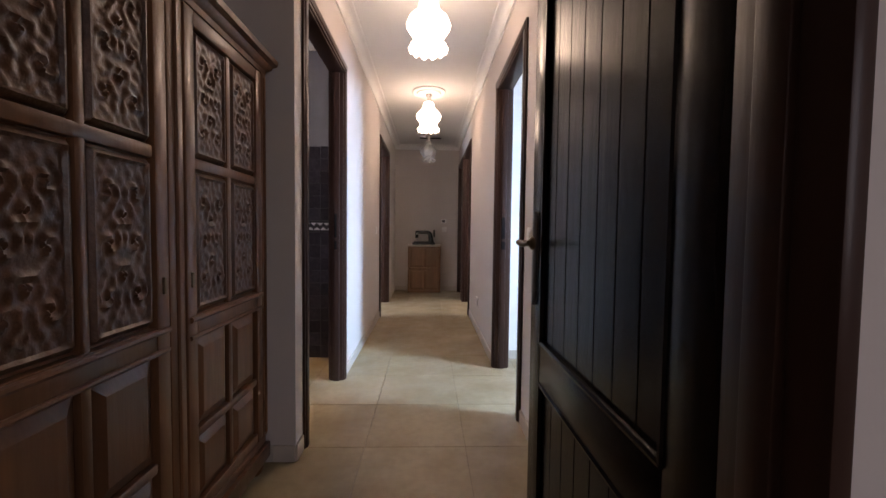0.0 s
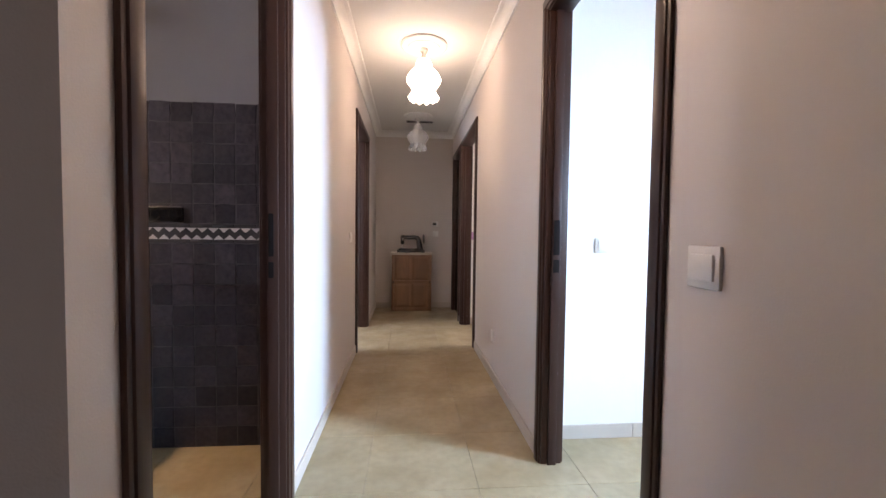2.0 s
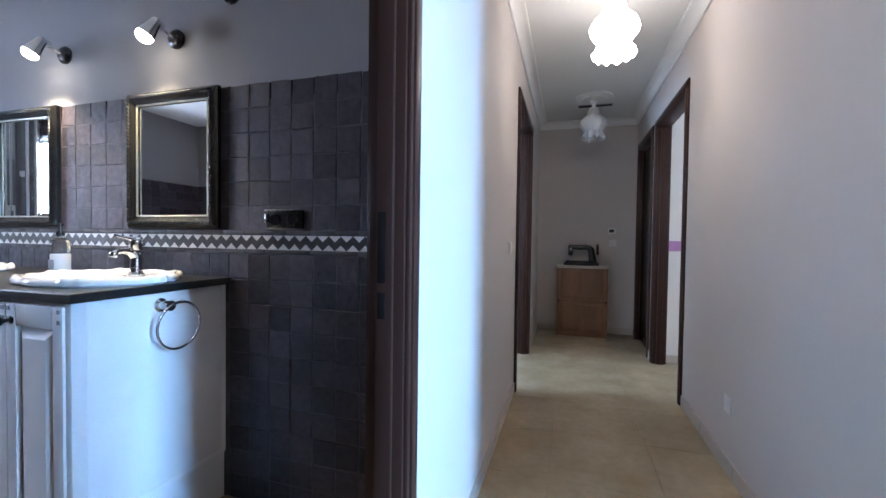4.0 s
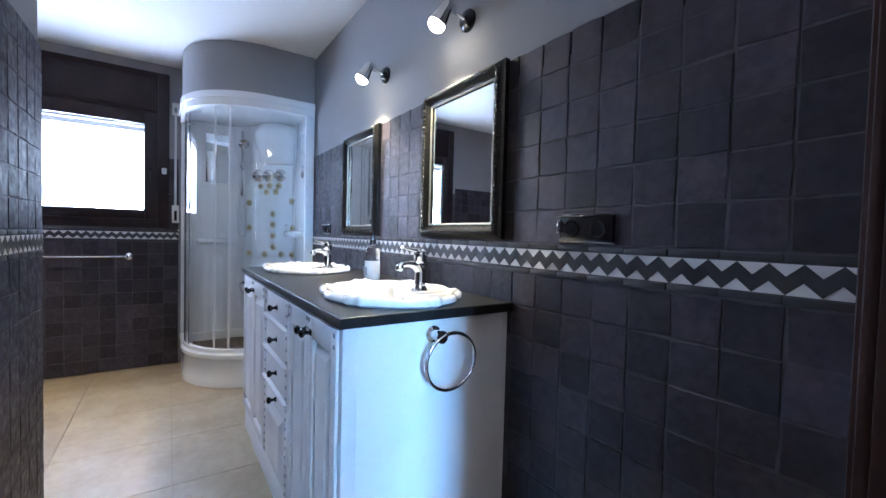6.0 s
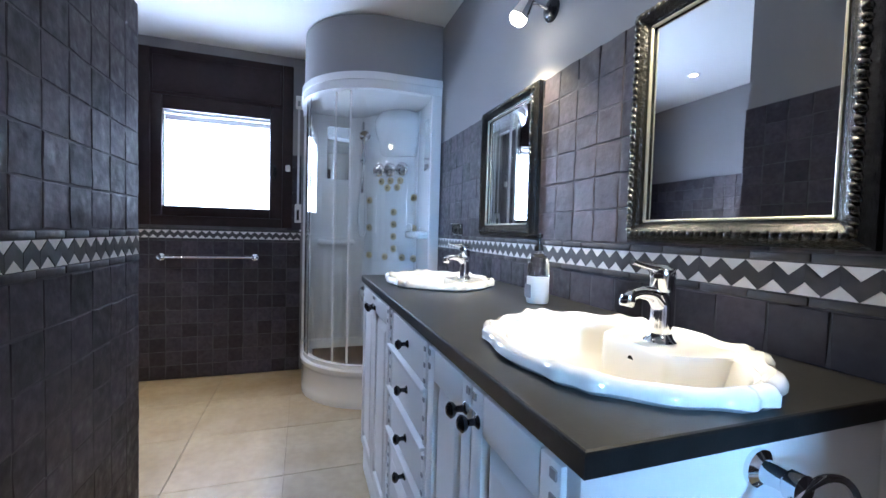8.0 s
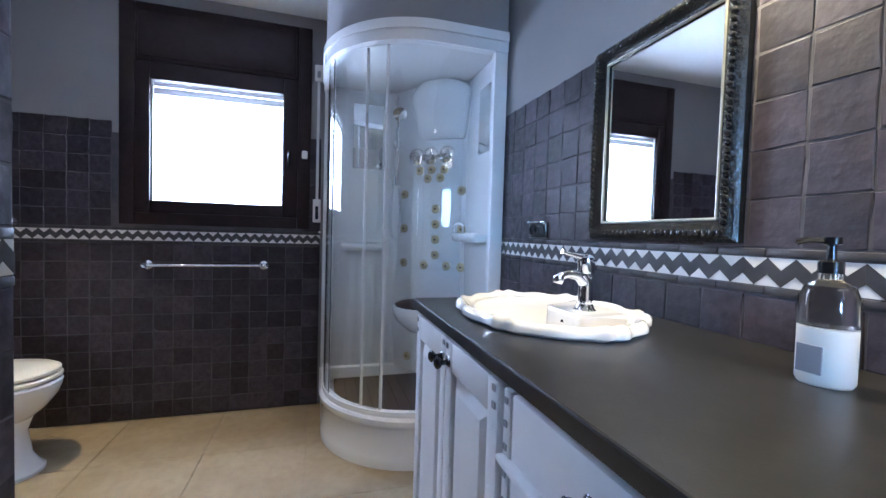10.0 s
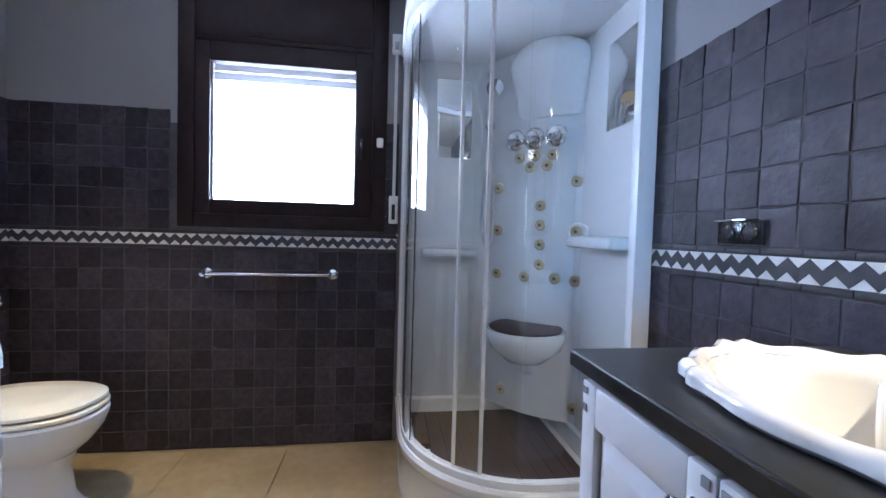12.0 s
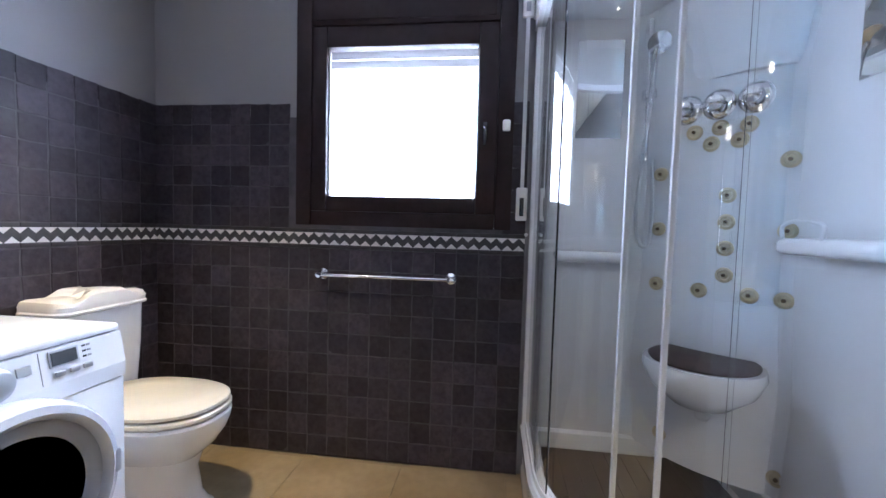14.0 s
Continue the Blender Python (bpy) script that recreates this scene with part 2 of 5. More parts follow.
def tube(bm, pts, r, seg=10, closed=False):
    """Round bar along a list of points."""
    pts = [Vector(p) for p in pts]
    n = len(pts)
    rings = []
    up = Vector((0.13, 0.31, 0.94))
    for i, p in enumerate(pts):
        a = pts[i - 1] if (i or closed) else p
        b = pts[(i + 1) % n] if (i < n - 1 or closed) else p
        d = (b - a).normalized()
        s = d.cross(up).normalized()
        t = s.cross(d)
        rr = r[i] if isinstance(r, (list, tuple)) else r
        rings.append([p + rr * (math.cos(2 * math.pi * k / seg) * s + math.sin(2 * math.pi * k / seg) * t) for k in range(seg)])
    if closed:
        rings.append(rings[0])
        loft(bm, rings, False, False)
        bmesh.ops.remove_doubles(bm, verts=bm.verts[:], dist=1e-6)
        return bm
    return loft(bm, rings)


def curve_pts(p, n=8):
    """Smooth run through control points (Catmull-Rom)."""
    p = [Vector(q) for q in p]
    p = [2 * p[0] - p[1]] + p + [2 * p[-1] - p[-2]]
    out = []
    for i in range(1, len(p) - 2):
        for k in range(n):
            t = k / n
            out.append(0.5 * (2 * p[i] + (p[i + 1] - p[i - 1]) * t + (2 * p[i - 1] - 5 * p[i] + 4 * p[i + 1] - p[i + 2]) * t * t
                              + (3 * p[i] - p[i - 1] - 3 * p[i + 1] + p[i + 2]) * t ** 3))
    out.append(p[-2])
    return out


def cyl(bm, a, b, r, seg=20):
    return tube(bm, [a, b], r, seg)


def wall(name, axis, face0, face1, a0, a1, z0, z1, holes, material, label):
    """A wall across axis ('x' or 'y') from face0 to face1, with openings (a, b, z low, z high)."""
    bm = bm_new()

    def seg(p, q, lo, hi):
        if q - p > 1e-4 and hi - lo > 1e-4:
            if axis == "x":
                box(bm, face0, face1, p, q, lo, hi)
            else:
                box(bm, p, q, face0, face1, lo, hi)
    at = a0
    for p, q, lo, hi in sorted(holes):
        seg(at, p, z0, z1)
        seg(p, q, z0, lo)
        seg(p, q, hi, z1)
        at = q
    seg(at, a1, z0, z1)
    return tagged(link_mesh(name, bm, material), label, "wall", kind="structure")


def slab(name, x0, x1, y0, y1, z0, z1, material, label, category):
    return tagged(link_mesh(name, boxed(x0, x1, y0, y1, z0, z1), material), label, category, kind="structure")


# ---- structure: hall ----
HL, HR = -0.05, 1.04          # hall wall faces
HC, EC = 2.49, 2.45  # ceiling heights
TH, TE = 0.08, 0.09
NW, WW, SW, AW = 3.738, -4.118, 2.408, 1.06   # bath wall faces behind the tiles
CX = -2.20                    # end of the short bath wall

door_bath = (2.385, 3.24, 0.0, 2.097)
door_east = (2.64, 3.49, 0.0, 2.097)
door_west2 = (5.33, 6.316, 0.0, 2.097)
door_east2 = (5.45, 6.39, 0.0, 2.097)
door_east3 = (6.60, 7.32, 0.0, 2.097)
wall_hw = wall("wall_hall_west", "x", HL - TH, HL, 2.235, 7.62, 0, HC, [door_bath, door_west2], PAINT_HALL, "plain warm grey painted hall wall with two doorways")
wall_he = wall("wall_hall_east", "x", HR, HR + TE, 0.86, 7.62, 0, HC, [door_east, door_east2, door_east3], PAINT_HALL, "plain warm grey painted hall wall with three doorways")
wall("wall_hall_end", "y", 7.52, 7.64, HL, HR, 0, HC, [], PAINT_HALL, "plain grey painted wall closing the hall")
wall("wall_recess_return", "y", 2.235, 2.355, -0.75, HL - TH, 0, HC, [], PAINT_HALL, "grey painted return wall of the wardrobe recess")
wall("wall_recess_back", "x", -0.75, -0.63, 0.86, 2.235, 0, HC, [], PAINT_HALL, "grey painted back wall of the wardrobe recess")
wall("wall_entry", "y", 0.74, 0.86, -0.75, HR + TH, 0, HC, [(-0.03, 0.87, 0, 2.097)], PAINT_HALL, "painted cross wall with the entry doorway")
wall("wall_start_west", "x", -0.87, -0.75, -1.9, 0.86, 0, HC, [], PAINT_ROOM, "pale painted wall of the first room")
wall("wall_start_south", "y", -2.02, -1.9, -0.87, 2.9, 0, HC, [(1.4, 2.4, 0.9, 2.1)], PAINT_ROOM, "pale painted wall of the first room")
wall("wall_start_east", "x", 2.78, 2.9, -1.9, 0.86, 0, HC, [], PAINT_ROOM, "pale painted wall of the first room")
wall("wall_start_north", "y", 0.74, 0.86, HR + TH, 2.9, 0, HC, [], PAINT_ROOM, "pale painted wall of the first room")

# rooms beyond the doorways
wall("wall_east_room_north", "y", 3.70, 3.82, HR + TE, 4.12, 0, HC, [], PAINT_ROOM, "bright white painted wall of the east room")
wall("wall_east_room_east", "x", 4.0, 4.12, 0.86, 3.70, 0, HC, [(1.53, 2.33, 0.93, 2.17)], PAINT_ROOM, "white painted window wall of the east room")
wall("wall_east_room_south", "y", 0.86, 0.98, HR + TE, 4.0, 0, HC, [], PAINT_ROOM, "white painted wall of the east room")
wall("wall_far_east_room_south", "y", 4.4, 4.52, HR + TE, 3.67, 0, HC, [], PAINT_ROOM, "white painted wall of the far east room")
wall("wall_far_east_room_north", "y", 6.44, 6.56, HR + TE, 3.67, 0, HC, [], PAINT_ROOM, "white painted wall of the far east room")
wall("wall_far_east_room_east", "x", 3.55, 3.67, 4.52, 6.44, 0, HC, [(4.9, 6.0, 0.93, 2.17)], PAINT_ROOM, "white painted window wall of the far east room")
wall("wall_far_west_room_south", "y", 4.3, 4.42, -2.67, HL - TH, 0, HC, [], PAINT_ROOM, "white painted wall of the far west room")
wall("wall_far_west_room_north", "y", 7.1, 7.22, -2.67, HL - TH, 0, HC, [], PAINT_ROOM, "white painted wall of the far west room")
wall("wall_far_west_room_west", "x", -2.67, -2.55, 4.42, 7.1, 0, HC, [(4.6, 5.7, 0.93, 2.17)], PAINT_ROOM, "white painted window wall of the far west room")

# ---- structure: bathroom ----
WIN = (1.80, 2.815, 1.12, 2.36)
wall_n = wall("wall_bath_north", "y", NW, NW + TH, WW - 0.2, HL - TH, 0, EC, [], PAINT_BATH, "bathroom wall, dark tiles below grey paint")
wall_w = wall("wall_bath_west", "x", WW - 0.2, WW, AW - 0.12, NW, 0, EC, [WIN], PAINT_BATH, "bathroom window wall, dark tiles below grey paint")
wall_s = wall("wall_bath_south", "y", SW - TH, SW, CX, HL - TH, 0, EC, [], PAINT_BATH, "bathroom wall, dark tiles below grey paint")
wall_c = wall("wall_bath_corner", "x", CX, CX + TH, AW, SW - TH, 0, EC, [], PAINT_BATH, "grey bathroom wall beside the washing machine")
wall_a = wall("wall_bath_alcove", "y", AW - 0.12, AW, WW, CX + TH, 0, EC, [], PAINT_BATH, "bathroom wall behind toilet, dark tiles below grey paint")

slab("ceiling_hall", -0.87, 4.2, -2.0, 7.7, HC, HC + 0.1, CEILING, "smooth white painted hall ceiling", "ceiling")
slab("ceiling_far_west_room", -2.67, -0.87, 4.3, 7.3, HC, HC + 0.1, CEILING, "smooth white painted ceiling", "ceiling")
slab("ceiling_bath", WW - 0.2, -0.87, 0.9, 3.9, EC - 0.02, EC + 0.08, CEILING, "smooth white painted bathroom ceiling", "ceiling")
slab("ceiling_bath_entry", -0.872, HL - TH, 2.36, 3.74, EC - 0.02, EC + 0.08, CEILING, "smooth white painted bathroom ceiling", "ceiling")
floor = slab("floor", -4.4, 4.2, -2.1, 7.75, -0.12, -0.006, GROUT, "large matt beige floor tiles with narrow joints", "floor")
slab("ground", -60, 60, -60, 60, -0.6, -0.4, mat("dry_ground", (0.28, 0.25, 0.2), 0.95, vary=0.5), "dry ground outside", "ground")


# doorway trim: lining through the wall and a moulded casing on both faces
def doorway(name, axis, f0, f1, a, b, top, label, cased=(-1, 1)):
    d = thing(name, Matrix(), label, "door frame", "doorways", "structure")

    def bx(bm, p, q, u, v, lo, hi, bev=0.004):
        return box(bm, u, v, p, q, lo, hi, bev) if axis == "x" else box(bm, p, q, u, v, lo, hi, bev)
    for p, q in ((a, a + 0.02), (b - 0.02, b)):
        part("jamb", bx(bm_new(), p, q, f0 - 0.004, f1 + 0.004, 0.0, top - 0.02), WOOD, d)
        mid = 0.5 * (f0 + f1)
        s = 1 if p == a else -1
        e = q if s > 0 else p
        part("door_stop", bx(bm_new(), min(e, e + s * 0.012), max(e, e + s * 0.012), mid - 0.02, mid + 0.02, 0.0, top - 0.02, 0.002), WOOD, d)
    part("head_jamb", bx(bm_new(), a, b, f0 - 0.004, f1 + 0.004, top - 0.02, top), WOOD, d)
    for f, s in ((f0, -1), (f1, 1)):
        if s not in cased:
            continue
        for k, (w0, w1, t) in enumerate(((-0.052, 0.012, 0.014), (-0.040, -0.002, 0.020))):
            for p, q in ((a + w0, a + w1), (b - w1, b - w0)):
                part("casing", bx(bm_new(), p, q, min(f, f + s * t), max(f, f + s * t), 0.0, top - w1 if k == 0 else top - w1, 0.005), WOOD, d)
            part("head_casing", bx(bm_new(), a + w0, b - w0, min(f, f + s * (t + 0.001)), max(f, f + s * (t + 0.001)), top - w1, top - w0, 0.005), WOOD, d)
    return d


d1 = doorway("door_1", "x", HL - TH, HL, *door_bath[:2], 2.097, "dark stained wooden frame of the bathroom doorway")
d2 = doorway("door_2", "x", HR, HR + TE, *door_east[:2], 2.097, "dark stained wooden frame of a bright doorway")
doorway("door_3", "x", HL - TH, HL, *door_west2[:2], 2.097, "dark stained wooden frame of a far doorway")
doorway("door_4", "x", HR, HR + TE, *door_east2[:2], 2.097, "dark stained wooden frame of a far bright doorway")
d5 = doorway("door_5", "x", HR, HR + TE, *door_east3[:2], 2.097, "dark stained wooden frame with closed dark door")
part("door_panel", boxed(HR + 0.03, HR + 0.07, 6.63, 7.29, 0.01, 2.04, bevel=0.004), DOORWOOD, d5, "closed dark wooden door leaf")
doorway("door_6", "y", 0.74, 0.86, -0.03, 0.87, 2.097, "dark stained wooden frame of the entry doorway", (1,))
# lock strikes on the jambs
for x0, x1, ys, par in ((HL - 0.055, HL - 0.035, 3.207, d1), (HR + 0.03, HR + 0.06, 3.457, d2)):
    for z0, z1 in ((0.98, 1.14), (0.90, 0.96)):
        part("strike_plate", boxed(x0, x1, ys, ys + 0.012, z0, z1, bevel=0.002), STRIKE, par, "dark metal lock strike")


# skirting
def skirt(axis, f, s, a, b):
    bm = bm_new()
    u, v = min(f, f + s * 0.010), max(f, f + s * 0.010)
    at = a
    while at < b - 0.01:
        e = min(at + 0.48, b)
        box(bm, u, v, at + 0.001, e - 0.001, 0.0, 0.075, 0.003) if axis == "x" else box(bm, at + 0.001, e - 0.001, u, v, 0.0, 0.075, 0.003)
        at = e
    tagged(link_mesh("baseboard", bm, SKIRT), "beige tile skirting along the foot of the wall", "baseboard", kind="structure")


for a, b in ((2.235, 2.33), (3.295, 5.275), (6.37, 7.52)):
    skirt("x", HL, 1, a, b)
for a, b in ((0.94, 2.585), (3.545, 5.395), (6.445, 6.545), (7.375, 7.52)):
    skirt("x", HR, -1, a, b)
skirt("y", 7.52, -1, HL + 0.01, HR - 0.01)
skirt("y", 2.235, -1, -0.63, HL)
skirt("y", 3.70, -1, HR + TE, 4.0)
skirt("y", 6.44, -1, HR + TE, 3.55)


# coved cornice round the hall ceiling
def cornice(axis, f, s, a, b):
    prof = [(0, -0.075), (0.012, -0.075), (0.015, -0.062)] + [(0.015 + 0.052 * (1 - math.cos(t * math.pi / 12)), -0.062 + 0.050 * math.sin(t * math.pi / 12)) for t in range(1, 7)] + [(0.078, -0.010), (0.082, 0), (0, 0)]
    bm = bm_new()
    rings = [[((f + s * u, e, HC + z) if axis == "x" else (e, f + s * u, HC + z)) for u, z in prof] for e in (a, b)]
    loft(bm, rings)
    tagged(link_mesh("trim", bm, CEILING), "white plaster cove cornice", "cornice", kind="structure")


cornice("x", HL, 1, 2.235, 7.52)
cornice("x", HR, -1, 0.86, 7.52)
cornice("y", 7.52, -1, HL, HR)

# rounded painted bulkhead over the shower
SX, SY = -3.22, 2.90           # outer faces of the shower cabin
SR = 0.50


def cabin_line(grow, n=18):
    """Plan of the quadrant cabin's open side, from the window wall round to the tiled north wall."""
    cx, cy, r = SX - SR, SY + SR, SR + grow
    pts = [(WW + 0.012, cy - r)]
    pts += [(cx + r * math.sin(t * math.pi / 2 / n), cy - r * math.cos(t * math.pi / 2 / n)) for t in range(n + 1)]
    pts += [(cx + r, NW - 0.012)]
    return pts


def quadrant(grow, z0, z1, bm=None):
    bm = bm or bm_new()
    plan = cabin_line(grow, 24) + [(WW + 0.012, NW - 0.012)]
    return loft(bm, [[(x, y, z) for x, y in plan] for z in (z0, z1)])


tagged(link_mesh("wall_shower_bulkhead", quadrant(0.0, 2.085, EC - 0.025), PAINT_BATH, smooth=True), "rounded grey painted bulkhead above the shower", "wall", kind="structure")


# ---- hall things ----
def knob_profile(r):
    return [(0.0, 0.0), (r * 0.5, 0.0), (r * 0.45, r * 0.7), (r * 0.9, r * 1.0), (r, r * 1.5), (r * 0.7, r * 2.0), (0.0, r * 2.1)]


def carved(w, h, depth, seed):
    """Carved panel facing +x, y across and z up: a raised field with mirrored scrolls."""
    bm = bm_new()
    nu, nv = 41, 63
    grid = []
    for j in range(nv):
        row = []
        for i in range(nu):
            u, v = 2 * i / (nu - 1) - 1, 2 * j / (nv - 1) - 1
            edge = min(1 - abs(u), (1 - abs(v)) * h / w)
            z = depth * 0.9 * min(1, max(0, edge / 0.10))
            if edge > 0.16:
                a = abs(u)
                s = -0.35
                for cu, cv, turn in ((0.44, 0.58, 1), (0.40, 0.02, -1), (0.46, -0.56, 1), (0.0, 0.30, 1), (0.0, -0.30, -1)):
                    du, dv = a - cu, (v - cv) * h / w
                    r = math.hypot(du, dv)
                    s += 1.5 * math.exp(-(r / 0.34) ** 2) * math.cos(19 * r - turn * 2.0 * math.atan2(dv, du + 1e-6) + seed * 0.3)
                s += 0.55 * math.cos(17 * a + 2.0 * math.sin(5 * v)) * math.cos(12 * v * h / w + 1.5 * a + seed)
                z = depth * (0.58 + 0.27 * max(-0.7, min(1.0, s)) * min(1, (edge - 0.16) / 0.08))
            row.append(bm.verts.new((z, u * w / 2, v * h / 2)))
        grid.append(row)
    for j in range(nv - 1):
        for i in range(nu - 1):
            bm.faces.new((grid[j][i], grid[j][i + 1], grid[j + 1][i + 1], grid[j + 1][i]))
    rim = [grid[0][i] for i in range(nu)] + [grid[j][-1] for j in range(1, nv)] + [grid[-1][i] for i in range(nu - 2, -1, -1)] + [grid[j][0] for j in range(nv - 2, 0, -1)]
    back = [bm.verts.new((-0.008, p.co.y, p.co.z)) for p in rim]
    for k in range(len(rim)):
        bm.faces.new((rim[k], rim[k - 1], back[k - 1], back[k]))
    bm.faces.new(back)
    return bm


def raised(bm, y0, y1, z0, z1, x0, d, slope=0.03, inner=0.0):
    """Raised-and-fielded panel facing +x."""
    def ring(i, x):
        return [(x, y0 + i, z0 + i), (x, y1 - i, z0 + i), (x, y1 - i, z1 - i), (x, y0 + i, z1 - i)]
    return loft(bm, [ring(0, x0 - 0.008), ring(0, x0), ring(slope, x0 + d), ring(slope + 0.004, x0 + d)])


def moved(bm, m):
    bmesh.ops.transform(bm, matrix=m, verts=bm.verts[:])
    return bm


def wardrobe():
    w = thing("wardrobe", pose(-0.15, 0.96, 0), "old dark oak wardrobe with carved panel doors", "wardrobe")
    L, H = 1.23, 1.74
    part("body", boxed(-0.44, -0.03, 0.0, L, 0.07, H - 0.07, bevel=0.004), OAK, w)
    bm = bm_new()
    box(bm, -0.44, 0.005, -0.01, L + 0.01, 0.05, 0.115, 0.006)
    box(bm, -0.44, -0.01, 0.0, L, 0.115, 0.15, 0.008)
    part("plinth", bm, OAK, w)
    for y in (0.02, L - 0.08):
        for x in (-0.42, -0.07):
            part("foot", lathe(bm_new(), [(0.0, 0.0), (0.022, 0.0), (0.034, 0.015), (0.036, 0.035), (0.026, 0.055), (0.0, 0.055)], 16, pose(x + 0.03, y + 0.03, 0)), OAK, w)
    prof = [(0.0, 0.0), (0.010, 0.0), (0.014, 0.018), (0.030, 0.030), (0.034, 0.042), (0.050, 0.052), (0.054, 0.070), (0.0, 0.070)]
    bm = bm_new()
    rings = []
    for u, z in prof:
        rings.append([(-0.44, -u, H - 0.07 + z), (-0.02 + u, -u, H - 0.07 + z), (-0.02 + u, L + u, H - 0.07 + z), (-0.44, L + u, H - 0.07 + z)])
    loft(bm, rings)
    part("cornice", bm, OAK, w)
    for y0, y1 in ((0.0, 0.045), (L - 0.045, L), (L / 2 - 0.035, L / 2 + 0.035)):
        part("stile", boxed(-0.03, -0.004, y0, y1, 0.15, H - 0.07, bevel=0.005), OAK, w)
        part("bead", tube(bm_new(), [(-0.004, (y0 + y1) / 2, 0.17), (-0.004, (y0 + y1) / 2, H - 0.09)], 0.008, 8), OAK, w)
    for s, (y0, y1) in enumerate(((0.05, L / 2 - 0.04), (L / 2 + 0.04, L - 0.05))):
        ym = (y0 + y1) / 2
        d = part("door", boxed(-0.029, -0.024, y0 + 0.02, y1 - 0.02, 0.18, H - 0.1), OAK, w)
        for a, b in ((y0, y0 + 0.05), (y1 - 0.05, y1)):
            part("door_stile", boxed(-0.028, -0.002, a, b, 0.16, H - 0.08, bevel=0.004), OAK, d)
        for a, b in ((0.16, 0.20), (0.703, 0.778), (H - 0.125, H - 0.08)):
            part("door_rail", boxed(-0.028, -0.003, y0 + 0.05, y1 - 0.05, a, b, bevel=0.004), OAK, d)
        for a, b in ((1.205, 1.238), (0.400, 0.428)):
            part("door_rail", boxed(-0.028, -0.006, y0 + 0.05, y1 - 0.05, a, b, bevel=0.006), OAK, d)
        part("mullion", boxed(-0.028, -0.007, ym - 0.014, ym + 0.014, 0.20, H - 0.125, bevel=0.006), OAK, d)
        part("rail_moulding", tube(bm_new(), [(0.0, y0 + 0.01, 0.766), (0.0, y1 - 0.01, 0.766)], 0.009, 8), OAK, d)
        part("rail_moulding", tube(bm_new(), [(-0.001, y0 + 0.01, 0.713), (-0.001, y1 - 0.01, 0.713)], 0.007, 8), OAK, d)
        for c0, c1 in ((y0 + 0.056, ym - 0.019), (ym + 0.019, y1 - 0.056)):
            for z0, z1 in ((0.786, 1.200), (1.243, H - 0.130)):
                part("carved_panel", moved(carved(c1 - c0, z1 - z0, 0.017, 1.3 * s + z0), pose(-0.020, (c0 + c1) / 2, (z0 + z1) / 2)), OAKCARVED, d, "carved scrollwork panel")
            for z0, z1 in ((0.205, 0.395), (0.433, 0.698)):
                part("panel", raised(bm_new(), c0, c1, z0, z1, -0.020, 0.013), OAK, d, smooth=False)
        part("keyhole", boxed(-0.004, 0.004, (y1 - 0.03) if s == 0 else (y0 + 0.018), (y1 - 0.018) if s == 0 else (y0 + 0.03), 0.86, 0.905, bevel=0.003), BRASS, d, "small brass key plate")


wardrobe()


def entry_leaf():
    """Open dark door leaf beside the hall wall, its handle edge at the far end."""
    d = thing("open_door", pose(0.850, 0.855, 0), "open very dark wooden door with grooved panel", "door")
    L, H, T = 0.828, 2.03, 0.036
    bm = bm_new()
    for a, b in ((0.0, 0.11), (L - 0.11, L)):
        box(bm, 0.0, T, a, b, 0.01, H, 0.004)
    for a, b in ((0.01, 0.22), (0.60, 0.715), (H - 0.13, H)):
        box(bm, 0.0, T, 0.11, L - 0.11, a, b, 0.004)
    part("frame", bm, DOORWOOD, d)
    n = 7
    for z0, z1 in ((0.22, 0.60), (0.715, H - 0.13)):
        for i in range(n):
            a = 0.11 + (L - 0.22) * i / n
            part("board", boxed(0.010, T - 0.010, a + 0.0008, a + (L - 0.22) / n - 0.0008, z0, z1, bevel=0.0018, seg=1), DOORWOOD, d)
        for x in (0.004, T - 0.004):
            m = [(x, 0.112, z0 + 0.002), (x, L - 0.112, z0 + 0.002), (x, L - 0.112, z1 - 0.002), (x, 0.112, z1 - 0.002)]
            bm = bm_new()
            for p, q in zip(m, m[1:] + m[:1]):
                tube(bm, [p, q], 0.008, 8)
            part("moulding", bm, DOORWOOD, d)
    for s, x in ((-1, 0.0), (1, T)):
        rings = []
        for z, w in ((0.818, 0.004), (0.832, 0.014), (0.845, 0.020), (0.90, 0.021), (1.0, 0.022), (1.05, 0.022), (1.066, 0.026), (1.082, 0.022), (1.094, 0.008)):
            rings.append([(x, L - 0.055 - w, z), (x + s * 0.006, L - 0.055 - w, z), (x + s * 0.011, L - 0.055 - w * 0.5, z), (x + s * 0.011, L - 0.055 + w * 0.5, z), (x + s * 0.006, L - 0.055 + w, z), (x, L - 0.055 + w, z)])
        h = part("door_handle", loft(bm_new(), rings), PLATE, d, "long dark bronze plate with a lever")
        part("rose", lathe(bm_new(), [(0.0, 0.0), (0.021, 0.0), (0.019, 0.008), (0.012, 0.014), (0.0, 0.014)], 20, pose(x + s * 0.009, L - 0.055, 1.0, 0, 90 * s, 0)), LEVER, h)
        part("lever", tube(bm_new(), curve_pts([(x + s * 0.010, L - 0.055, 1.0), (x + s * 0.046, L - 0.055, 1.0), (x + s * 0.058, L - 0.075, 1.003), (x + s * 0.056, L - 0.12, 0.998), (x + s * 0.050, L - 0.165, 1.004)], 6), [0.010 - 0.003 * min(1, i / 24) for i in range(25)], 10), LEVER, h, "worn bronze lever")


entry_leaf()


